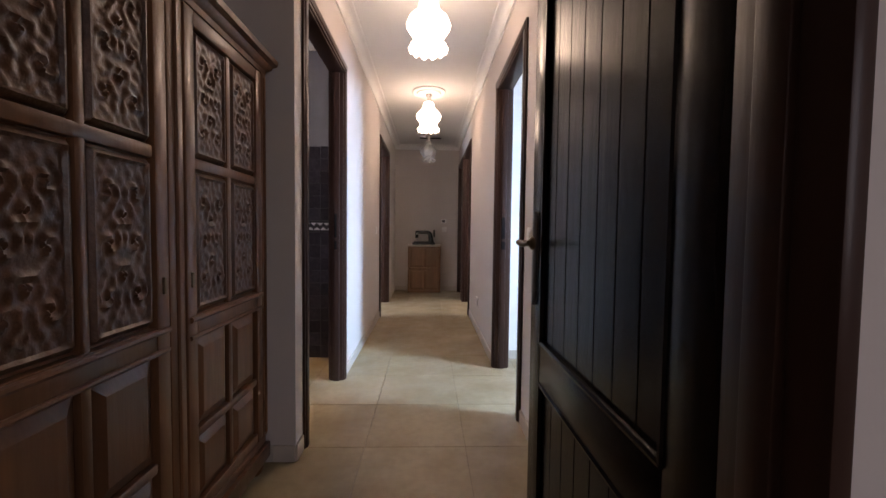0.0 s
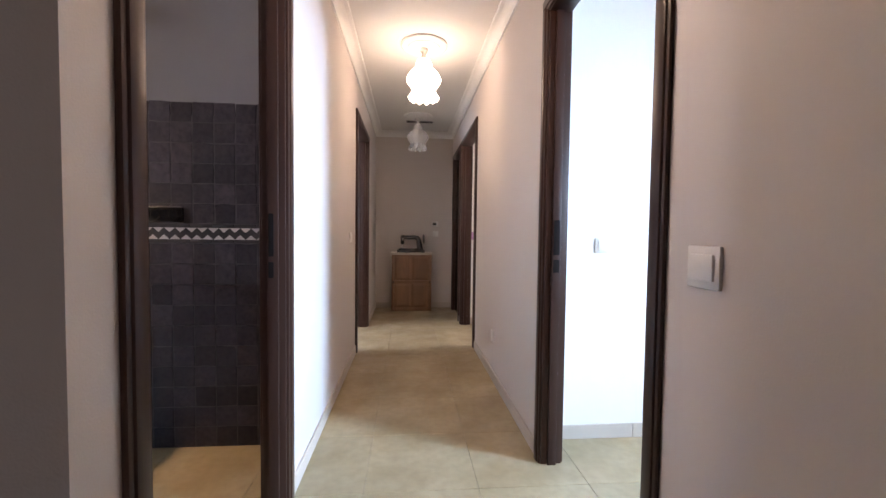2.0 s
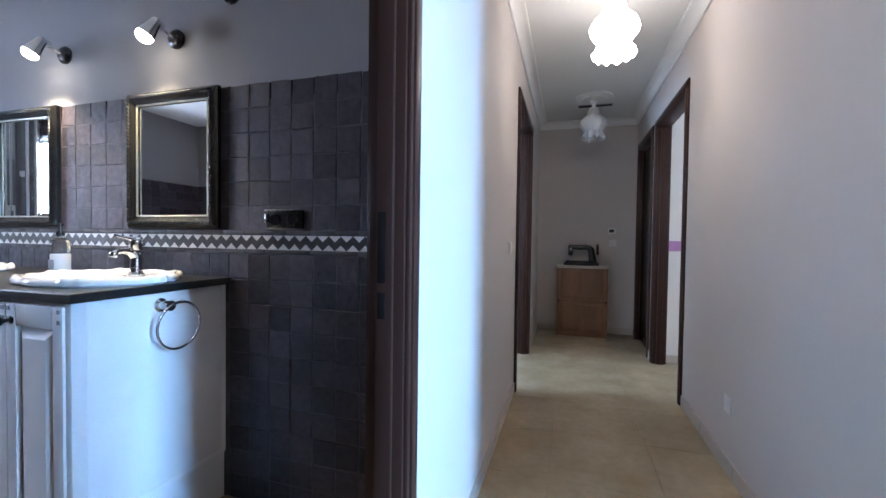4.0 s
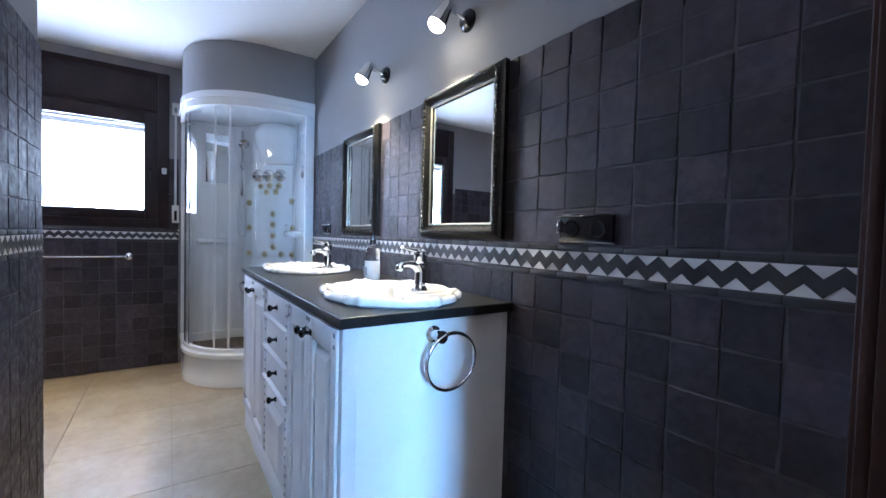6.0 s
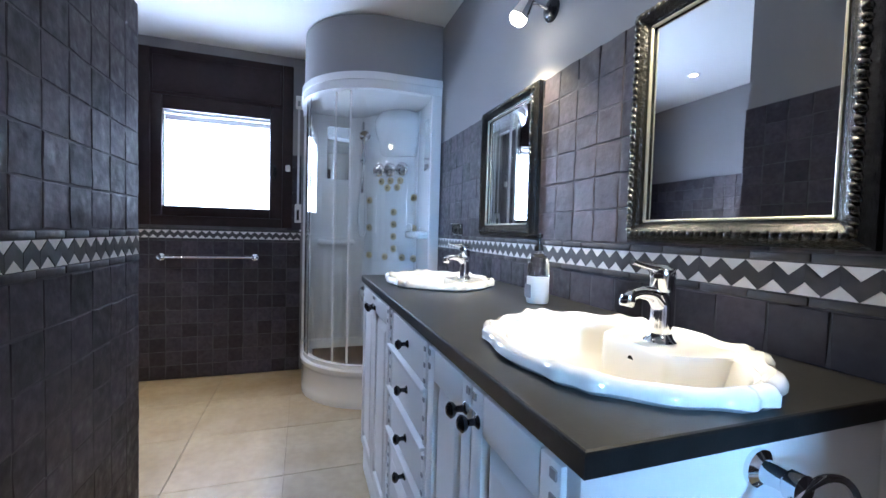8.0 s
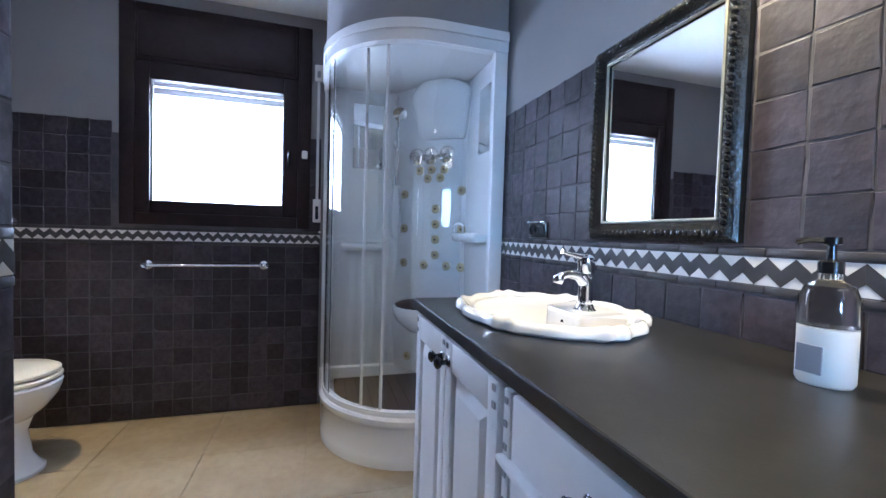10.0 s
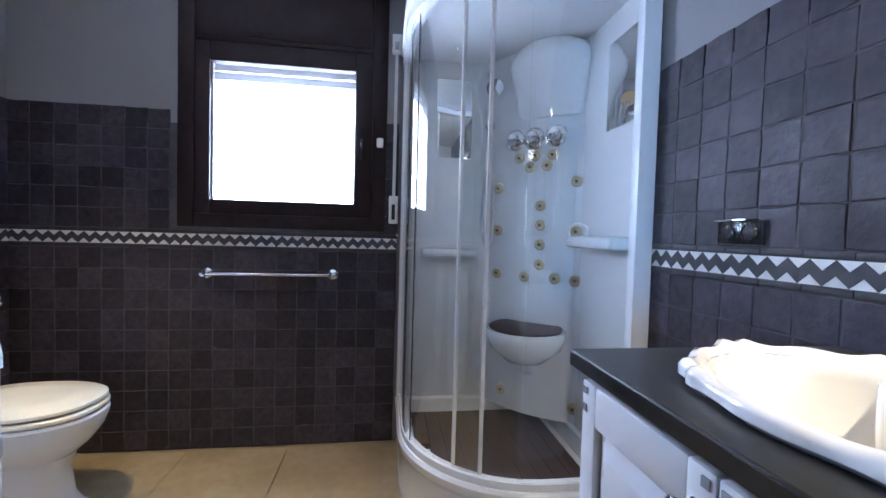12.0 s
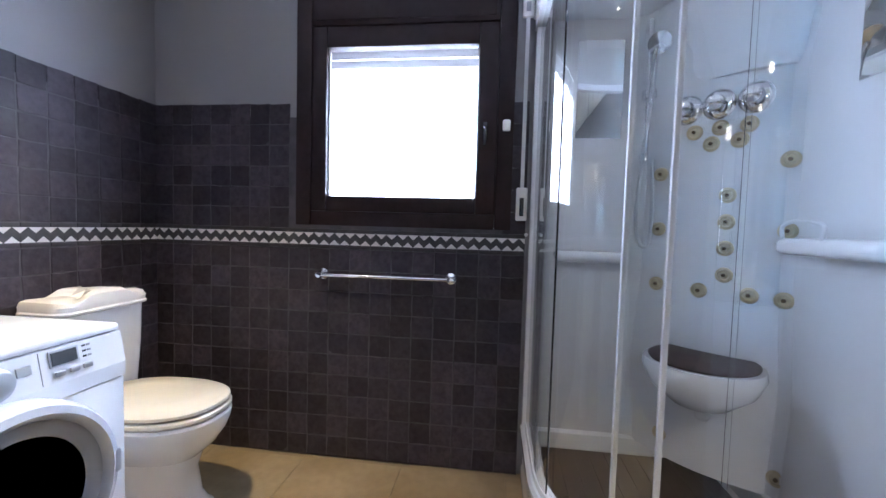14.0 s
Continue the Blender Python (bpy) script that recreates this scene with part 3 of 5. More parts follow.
def switch(name, m, label, wide=0.08, rocker=True, tall=0.04):
    s = thing(name, m, label, "switch")
    part("plate", boxed(-wide / 2, wide / 2, -0.009, 0, -tall, tall, bevel=0.003), WHITEPLASTIC, s)
    if rocker:
        part("rocker", boxed(-wide / 2 + 0.014, wide / 2 - 0.014, -0.014, -0.006, -0.028, 0.028, bevel=0.003), WHITEPLASTIC, s)
    else:
        part("socket_well", lathe(bm_new(), [(0, -0.012), (0.0205, -0.012), (0.0205, 0.0), (0.0, 0.0)], 24, pose(0, -0.0, 0, 90)), WHITEPLASTIC, s)
    return s


switch("light_switch", pose(HR, 2.458, 1.01, 0, 0, -90), "white plastic light switch on the hall wall", 0.095, True, 0.045)
switch("light_switch", pose(1.42, 3.70, 1.02), "white light switch in the bright east room")
switch("wall_socket", pose(HR, 4.595, 0.32, 0, 0, -90), "white wall socket low on the hall wall", rocker=False)
switch("light_switch", pose(0.80, 7.52, 1.06), "white light switch on the end wall")
t = thing("thermostat", pose(0.79, 7.52, 1.20), "small grey room thermostat on the end wall", "thermostat")
part("case", boxed(-0.045, 0.045, -0.025, 0, -0.035, 0.035, bevel=0.006), WHITEPLASTIC, t)
part("display", boxed(-0.032, 0.020, -0.027, -0.024, -0.018, 0.018, bevel=0.001), DISPLAY, t, "grey display")
switch("light_switch", pose(HL, 4.95, 1.03, 0, 0, 90), "white light switch on the hall wall")


def hall_lamp(y, lit):
    lp = thing("pendant_lamp", pose(0.518, y, 0), ("lit frilled opal glass lamp under a plaster rosette" if lit else "unlit frilled clear glass lamp under the ceiling"), "ceiling lamp", "hall lamps")
    part("rosette", lathe(bm_new(), [(0, HC), (0.175, HC), (0.178, HC - 0.012), (0.160, HC - 0.020), (0.150, HC - 0.014), (0.125, HC - 0.016), (0.115, HC - 0.028), (0.05, HC - 0.030), (0.0, HC - 0.030)], 48), CEILING, lp, "white plaster ceiling rosette")
    part("stem", lathe(bm_new(), [(0, HC - 0.03), (0.030, HC - 0.03), (0.034, HC - 0.055), (0.018, HC - 0.065), (0.016, HC - 0.10), (0.038, HC - 0.105), (0.040, HC - 0.135), (0.0, HC - 0.135)], 24), WHITEPLASTIC, lp, "cream lamp stem")
    z = HC - 0.105
    prof = [(0.036, z - 0.01), (0.052, z - 0.018), (0.060, z - 0.045), (0.056, z - 0.062), (0.080, z - 0.085), (0.112, z - 0.115), (0.127, z - 0.150), (0.122, z - 0.180), (0.098, z - 0.212), (0.084, z - 0.235), (0.092, z - 0.262), (0.108, z - 0.290), (0.112, z - 0.300)]
    shell = prof + [(r - 0.006, q) for r, q in prof[::-1]]
    bm = bm_new()
    rings = []
    for r, q in shell:
        k = 0.055 if q < z - 0.255 else (0.022 if r > 0.06 else 0.0)
        rings.append([(r * (1 + k * math.cos(12 * a)) * math.cos(a), r * (1 + k * math.cos(12 * a)) * math.sin(a), q + (0.012 * math.cos(12 * a) if q < z - 0.28 else 0)) for a in [2 * math.pi * i / 96 for i in range(96)]])
    loft(bm, rings, False, False)
    part("shade", bm, OPALON if lit else OPALOFF, lp, "glowing frilled opal glass shade" if lit else "frilled clear glass shade")
    return lp


hall_lamp(2.88, True)
hall_lamp(4.79, True)
hall_lamp(6.68, False)

v = thing("ceiling_vent", pose(0.545, 6.93, HC), "narrow grey slotted air vent in the ceiling", "vent")
part("frame", boxed(-0.17, 0.17, -0.03, 0.03, -0.008, 0.0, bevel=0.002), GREYPLASTIC, v)
for i in range(3):
    part("slat", boxed(-0.16, 0.16, -0.022 + i * 0.017, -0.012 + i * 0.017, -0.014, -0.006, bevel=0.001), DARKCHROME, v)


def sewing_cabinet():
    c = thing("sewing_cabinet", pose(0.19, 7.225, 0), "worn brown wooden sewing cabinet with pale top", "cabinet")
    W, D, H = 0.545, 0.285, 0.80
    part("body", boxed(0.012, W - 0.012, 0.012, D, 0.04, H - 0.03, bevel=0.004), PINE, c)
    part("top", boxed(-0.012, W + 0.012, -0.012, D, H - 0.028, H, bevel=0.006), MARBLETOP, c, "pale worn top")
    part("plinth", boxed(0.0, W, 0.004, D, 0.0, 0.045, bevel=0.004), PINE, c)
    for x in (0.0, W - 0.035):
        part("stile", boxed(x, x + 0.035, 0.0, 0.03, 0.045, H - 0.028, bevel=0.005), PINE, c)
    part("rail", boxed(0.03, W - 0.03, 0.002, 0.02, 0.385, 0.42, bevel=0.004), PINE, c)
    for z0, z1 in ((0.06, 0.375), (0.43, H - 0.05)):
        for x0, x1 in ((0.045, W / 2 - 0.006), (W / 2 + 0.006, W - 0.045)):
            bm = moved(raised(bm_new(), 0, x1 - x0, z0, z1, 0, 0.008, 0.025), pose(x0, 0.010, 0, 0, 0, -90))
            part("panel", bm, PINE, c, smooth=False)
    for x in (0.02, W - 0.02):
        part("knob", lathe(bm_new(), knob_profile(0.013), 16, pose(x, 0.0, 0.40, 90)), DARKCHROME, c, "dark round knob")


sewing_cabinet()


def sewing_machine():
    s = thing("sewing_machine", pose(0.29, 7.35, 0.80), "old black sewing machine on a wooden base", "sewing machine")
    part("base", boxed(-0.03, 0.35, -0.085, 0.085, 0.0, 0.035, bevel=0.006), IRON, s)
    part("bed", boxed(-0.01, 0.33, -0.06, 0.06, 0.035, 0.055, bevel=0.006), IRON, s)
    part("arm", tube(bm_new(), curve_pts([(0.285, 0, 0.05), (0.275, 0, 0.12), (0.262, 0, 0.185), (0.215, 0, 0.208), (0.14, 0, 0.205), (0.07, 0, 0.208), (0.045, 0, 0.203)], 6), [0.045 - 0.018 * min(1, i / 18) for i in range(37)], 14), IRON, s)
    part("head", boxed(0.018, 0.07, -0.028, 0.028, 0.11, 0.235, bevel=0.010), IRON, s)
    part("needle_bar", tube(bm_new(), [(0.04, 0, 0.11), (0.04, 0, 0.058)], 0.006, 8), CHROME, s, "steel needle bar")
    part("presser_foot", boxed(0.028, 0.052, -0.012, 0.012, 0.056, 0.064, bevel=0.002), CHROME, s)
    part("hand_wheel", lathe(bm_new(), [(0, -0.012), (0.030, -0.010), (0.058, -0.014), (0.066, 0.0), (0.058, 0.014), (0.030, 0.010), (0.0, 0.012)], 28, pose(0.335, 0, 0.185, 0, 90, 0)), IRON, s, "round hand wheel with bright rim")
    part("wheel_rim", tube(bm_new(), [(0.347, 0.062 * math.cos(a), 0.185 + 0.062 * math.sin(a)) for a in [2 * math.pi * i / 28 for i in range(28)]], 0.005, 8, True), CHROME, s, "bright steel rim")
    part("spool_pin", tube(bm_new(), [(0.21, 0, 0.22), (0.21, 0, 0.262)], 0.004, 8), CHROME, s)
    part("tension_disc", lathe(bm_new(), [(0, 0), (0.018, 0.0), (0.018, 0.008), (0.006, 0.014), (0.0, 0.02)], 18, pose(0.052, -0.028, 0.18, 90)), CHROME, s)


sewing_machine()

# lilac border strip on the wall of the far east room
tagged(link_mesh("wall_border", boxed(HR + TE + 0.02, 3.5, 6.4345, 6.4395, 1.00, 1.09), LILAC), "lilac patterned paper border on a white wall", "wall border", kind="structure")


# ---- bathroom: window ----
def bath_window():
    y0, y1, z0, z1 = WIN
    w = thing("window_1", Matrix(), "dark wooden window with roller shutter box, closed, bright daylight behind", "window", kind="structure")
    x = WW
    bm = bm_new()
    for a, b in ((y0, y0 + 0.075), (y1 - 0.075, y1)):
        box(bm, x - 0.09, x + 0.012, a, b, z0, z1, 0.006)
    for a, b in ((z0, z0 + 0.07), (2.04, z1)):
        box(bm, x - 0.09, x + 0.011, y0 + 0.075, y1 - 0.075, a, b, 0.006)
    part("window_frame", bm, WINDOWWOOD, w, "dark stained wooden window frame")
    part("shutter_box", boxed(x - 0.08, x + 0.018, y0 + 0.09, y1 - 0.09, 2.06, z1 - 0.05, bevel=0.006), WINDOWWOOD, w, "dark wooden shutter box lid")
    a, b, lo, hi = 1.945, 2.652, 1.262, 1.945
    bm = bm_new()
    for p, q in ((y0 + 0.070, a), (b, y1 - 0.070)):
        box(bm, x - 0.06, x + 0.002, p, q, z0 + 0.065, 2.045, 0.006)
    for p, q in ((z0 + 0.065, lo), (hi, 2.045)):
        box(bm, x - 0.06, x + 0.001, a, b, p, q, 0.006)
    s = part("sash", bm, WINDOWWOOD, w)
    part("pane", boxed(x - 0.040, x - 0.034, a - 0.005, b + 0.005, lo - 0.005, hi + 0.005), GLASS, w, "clear glass pane").visible_shadow = False
    for p, q, r, t in ((a, a + 0.008, lo, hi), (b - 0.008, b, lo, hi)):
        part("glazing_bead", boxed(x - 0.034, x - 0.022, p, q, r, t, bevel=0.002), WHITEPLASTIC, w)
    for k in range(2):
        part("shutter_slat", boxed(x - 0.155, x - 0.145, y0, y1, hi - 0.045 + k * 0.046, hi - 0.002 + k * 0.046, bevel=0.004), SHUTTER, w)
    part("handle_plate", boxed(x + 0.002, x + 0.012, 2.678, 2.698, 1.52, 1.60, bevel=0.003), DARKCHROME, s)
    part("lever", tube(bm_new(), curve_pts([(x + 0.01, 2.688, 1.575), (x + 0.040, 2.688, 1.575), (x + 0.046, 2.688, 1.560), (x + 0.046, 2.688, 1.49)], 5), 0.006, 8), DARKCHROME, s, "dark window handle")
    part("stop_button", boxed(x + 0.012, x + 0.034, 2.764, 2.798, 1.556, 1.606, bevel=0.008), WHITEPLASTIC, w, "small white plastic stop")
    return w


bath_window()


def winder():
    s = thing("shutter_strap", pose(WW + 0.012, 2.858, 0), "white roller shutter strap with wall winder", "shutter strap")
    part("winder_case", boxed(0.0, 0.022, -0.024, 0.024, 1.165, 1.31, bevel=0.005), WHITEPLASTIC, s)
    part("slot", boxed(0.021, 0.024, -0.009, 0.009, 1.185, 1.265, bevel=0.001), DARKCHROME, s)
    part("top_guide", boxed(0.0, 0.022, -0.024, 0.024, 2.04, 2.14, bevel=0.005), WHITEPLASTIC, s)
    part("guide_slot", boxed(0.021, 0.024, -0.010, 0.010, 2.06, 2.10, bevel=0.001), GREYPLASTIC, s)
    part("strap", boxed(0.010, 0.013, -0.008, 0.008, 1.28, 2.05), SHUTTER, s, "grey woven strap")


winder()


def towel_bar():
    s = thing("towel_rail", pose(WW + 0.008, 2.249, 0.892), "chrome towel rail on the dark tiles", "towel rail")
    for y in (-0.305, 0.305):
        part("bracket", lathe(bm_new(), [(0, 0), (0.026, 0), (0.026, 0.006), (0.014, 0.012), (0.012, 0.045), (0.015, 0.052), (0.013, 0.064), (0.0, 0.066)], 24, pose(0, y, 0, 0, 90, 0)), CHROME, s)
    part("bar", cyl(bm_new(), (0.055, -0.32, 0), (0.055, 0.32, 0), 0.0085, 16), CHROME, s)


towel_bar()

# glowing sky behind the windows
SKYGLOW = glow_mat("bright_sky", (0.80, 0.91, 1.0), 7.0)
for n, bx in enumerate(((-5.2, -5.15, 0.2, 4.4, 0.3, 3.6), (5.1, 5.15, 0.4, 3.4, 0.2, 3.4), (4.6, 4.65, 4.2, 6.8, 0.2, 3.4), (-3.65, -3.6, 3.9, 6.4, 0.2, 3.4))):
    tagged(link_mesh("backdrop", boxed(*bx), SKYGLOW), "plain bright overcast sky outside the window", "sky", kind="structure")


# ---- bathroom: vanity ----
VX0, VX1, VY = -2.605, -1.045, 3.188   # cabinet ends and front


def fielded(x0, x1, z0, z1, d):
    """Raised field facing -y on a door or drawer."""
    def ring(i, y):
        return [(x0 + i, y, z0 + i), (x1 - i, y, z0 + i), (x1 - i, y, z1 - i), (x0 + i, y, z1 - i)]
    s = min(0.03, (x1 - x0) * 0.28, (z1 - z0) * 0.3)
    return loft(bm_new(), [ring(0, 0.004), ring(0, -0.001), ring(s, -d), ring(s + 0.003, -d)])


def vanity():
    v = thing("vanity_cabinet", pose(0, VY, 0), "long white painted vanity cabinet with panelled doors", "vanity")
    D = NW - 0.01 - VY
    bm = bm_new()
    box(bm, VX0, VX1, 0.0, D, 0.19, 0.21)
    box(bm, VX0, VX1, D - 0.02, D, 0.21, 0.883)
    box(bm, VX0, VX0 + 0.02, 0.0, D - 0.02, 0.21, 0.883)
    for a in (-1.995, -1.570):
        box(bm, a - 0.02, a + 0.02, 0.0, 0.02, 0.21, 0.883)
    box(bm, VX0 + 0.02, VX1 - 0.02, 0.0, 0.02, 0.80, 0.883)
    part("body", bm, VANITY, v, smooth=False)
    part("end_panel", boxed(VX1 - 0.02, VX1, 0.0, D - 0.02, 0.21, 0.883, bevel=0.002), VANITY, v)
    part("corner_post", boxed(VX1 - 0.03, VX1 + 0.003, -0.012, 0.03, 0.0, 0.883, bevel=0.006), VANITY, v)
    part("plinth", boxed(VX0 + 0.01, VX1 - 0.006, 0.03, D, 0.0, 0.19, bevel=0.003), VANITY, v)
    part("plinth_board", boxed(VX0, VX1 - 0.03, -0.006, 0.028, 0.0, 0.13, bevel=0.006), VANITY, v)

    def front(name, x0, x1, z0, z1, knob):
        bm = bm_new()
        fw = 0.042 if z1 - z0 > 0.3 else 0.030
        box(bm, x0, x0 + fw, -0.020, -0.002, z0, z1, 0.003)
        box(bm, x1 - fw, x1, -0.020, -0.002, z0, z1, 0.003)
        box(bm, x0 + fw, x1 - fw, -0.0195, -0.002, z0, z0 + fw, 0.003)
        box(bm, x0 + fw, x1 - fw, -0.0195, -0.002, z1 - fw * (1.6 if z1 - z0 > 0.3 else 1), z1, 0.003)
        f = part(name, bm, VANITY, v)
        part("raised_panel", moved(fielded(x0 + fw + 0.003, x1 - fw - 0.003, z0 + fw + 0.003, z1 - fw * (1.6 if z1 - z0 > 0.3 else 1) - 0.003, 0.014), pose(0, -0.005, 0)), VANITY, f, smooth=False)
        kx, kz = knob
        part("knob", lathe(bm_new(), [(0, 0), (0.012, 0.0), (0.006, 0.006), (0.0055, 0.016), (0.012, 0.022), (0.0145, 0.028), (0.008, 0.034), (0.0, 0.035)], 18, pose(kx, -0.020, kz, 90)), DARKCHROME, f, "dark metal knob")
        if z1 - z0 > 0.3:
            for x in (x0 + 0.012, x1 - 0.012):
                for z in (z1 - 0.014, z1 - 0.044):
                    part("inlay", boxed(x - 0.006, x + 0.006, -0.0225, -0.018, z - 0.006, z + 0.006), VDARK, f, "small dark square inlay", smooth=False)
        else:
            for x in (x0 + 0.010, x1 - 0.010):
                part("inlay", boxed(x - 0.005, x + 0.005, -0.0225, -0.018, z1 - 0.018, z1 - 0.008), VDARK, f, "small dark square inlay", smooth=False)

    for a, b in ((-2.588, -2.005), (-1.560, -1.065)):
        m = (a + b) / 2
        front("door", a, m - 0.0015, 0.145, 0.872, (m - 0.026, 0.822))
        front("door", m + 0.0015, b, 0.145, 0.872, (m + 0.026, 0.822))
    def drawer(z0, z1, kz):
        x0, x1 = -1.985, -1.580
        f = part("drawer", boxed(x0 + 0.026, x1 - 0.026, -0.016, -0.002, z0 + 0.004, z1 - 0.004, bevel=0.004), VANITY, v)
        for a, b in ((x0, x0 + 0.024), (x1 - 0.024, x1)):
            part("side_strip", boxed(a, b, -0.018, -0.002, z0 + 0.002, z1 - 0.002, bevel=0.003), VANITY, f)
            n = max(2, int((z1 - z0) / 0.034))
            for i in range(n):
                z = z0 + (z1 - z0) * (i + 0.5) / n
                part("inlay", boxed((a + b) / 2 - 0.005, (a + b) / 2 + 0.005, -0.0205, -0.016, z - 0.005, z + 0.005), VDARK, f, "small dark square inlay", smooth=False)
        if z1 - z0 > 0.2:
            part("raised_panel", moved(fielded(x0 + 0.055, x1 - 0.055, z0 + 0.03, z1 - 0.075, 0.012), pose(0, -0.0155, 0)), VANITY, f, smooth=False)
        part("knob", lathe(bm_new(), [(0, 0), (0.012, 0.0), (0.006, 0.006), (0.0055, 0.016), (0.012, 0.022), (0.0145, 0.028), (0.008, 0.034), (0.0, 0.035)], 18, pose(-1.765, -0.016, kz, 90)), DARKCHROME, f, "dark metal knob")

    for z0, z1, k in ((0.760, 0.872, 0.818), (0.624, 0.757, 0.692), (0.492, 0.621, 0.558), (0.145, 0.489, 0.452)):
        drawer(z0, z1, k)
    for z in (0.7585, 0.6225, 0.4905):
        part("drawer_ledge", boxed(-1.985, -1.580, -0.030, -0.004, z - 0.005, z + 0.005, bevel=0.003), VANITY, v, "thin proud ledge between drawers")
        part("ledge_bead", cyl(bm_new(), (-1.985, -0.021, z - 0.010), (-1.580, -0.021, z - 0.010), 0.0045, 10), VANITY, v)
    return v


vanity()

BASINS = ((-2.308, 3.434), (-1.300, 3.432))
BA, BB = 0.255, 0.208


def counter():
    """Granite slab with two oval cut-outs."""
    x0, x1, y0, y1, z0, z1 = -2.628, -1.020, 3.162, NW - 0.004, 0.885, 0.913
    bm = bm_new()
    n = 64
    xm = (BASINS[0][0] + BASINS[1][0]) / 2
    for (cx, cy), (l, r) in zip(BASINS, ((x0, xm), (xm, x1))):
        hole, rim = [], []
        for i in range(n):
            a = 2 * math.pi * i / n
            dx, dy = math.cos(a), math.sin(a)
            hole.append((cx + BA * 0.90 * dx, cy + BB * 0.90 * dy))
            k = min(((r - cx) / dx if dx > 1e-9 else ((l - cx) / dx if dx < -1e-9 else 9)), ((y1 - cy) / dy if dy > 1e-9 else ((y0 - cy) / dy if dy < -1e-9 else 9)))
            rim.append([cx + k * dx, cy + k * dy])
        for qx, qy in ((l, y0), (l, y1), (r, y0), (r, y1)):
            j = min(range(n), key=lambda i: (rim[i][0] - qx) ** 2 + (rim[i][1] - qy) ** 2)
            rim[j] = [qx, qy]
        for z, flip in ((z1, 0), (z0, 1)):
            hv = [bm.verts.new((*p, z)) for p in hole]
            rv = [bm.verts.new((*p, z)) for p in rim]
            for i in range(n):
                bm.faces.new((hv[i], rv[i], rv[(i + 1) % n], hv[(i + 1) % n]))
            if z == z1:
                top_h, top_r = hv, rv
            else:
                for i in range(n):
                    bm.faces.new((hv[i], hv[(i + 1) % n], top_h[(i + 1) % n], top_h[i]))
                    if not (abs(rim[i][0] - xm) < 1e-6 and abs(rim[(i + 1) % n][0] - xm) < 1e-6):
                        bm.faces.new((rv[i], rv[(i + 1) % n], top_r[(i + 1) % n], top_r[i]))
    bmesh.ops.remove_doubles(bm, verts=bm.verts[:], dist=1e-5)
    edge = [e for e in bm.edges if all(abs(v.co.z - z1) < 1e-6 for v in e.verts) and len(e.link_faces) == 2 and e.calc_face_angle(0) > 1.0
            and (abs(e.verts[0].co.y - y0) < 1e-5 and abs(e.verts[1].co.y - y0) < 1e-5 or abs(e.verts[0].co.x - x1) < 1e-5 and abs(e.verts[1].co.x - x1) < 1e-5)]
    bmesh.ops.bevel(bm, geom=edge, offset=0.004, segments=2, affect="EDGES", profile=0.5)
    return tagged(link_mesh("worktop", bm, GRANITE), "black granite worktop on the vanity with two basins", "worktop")


counter()


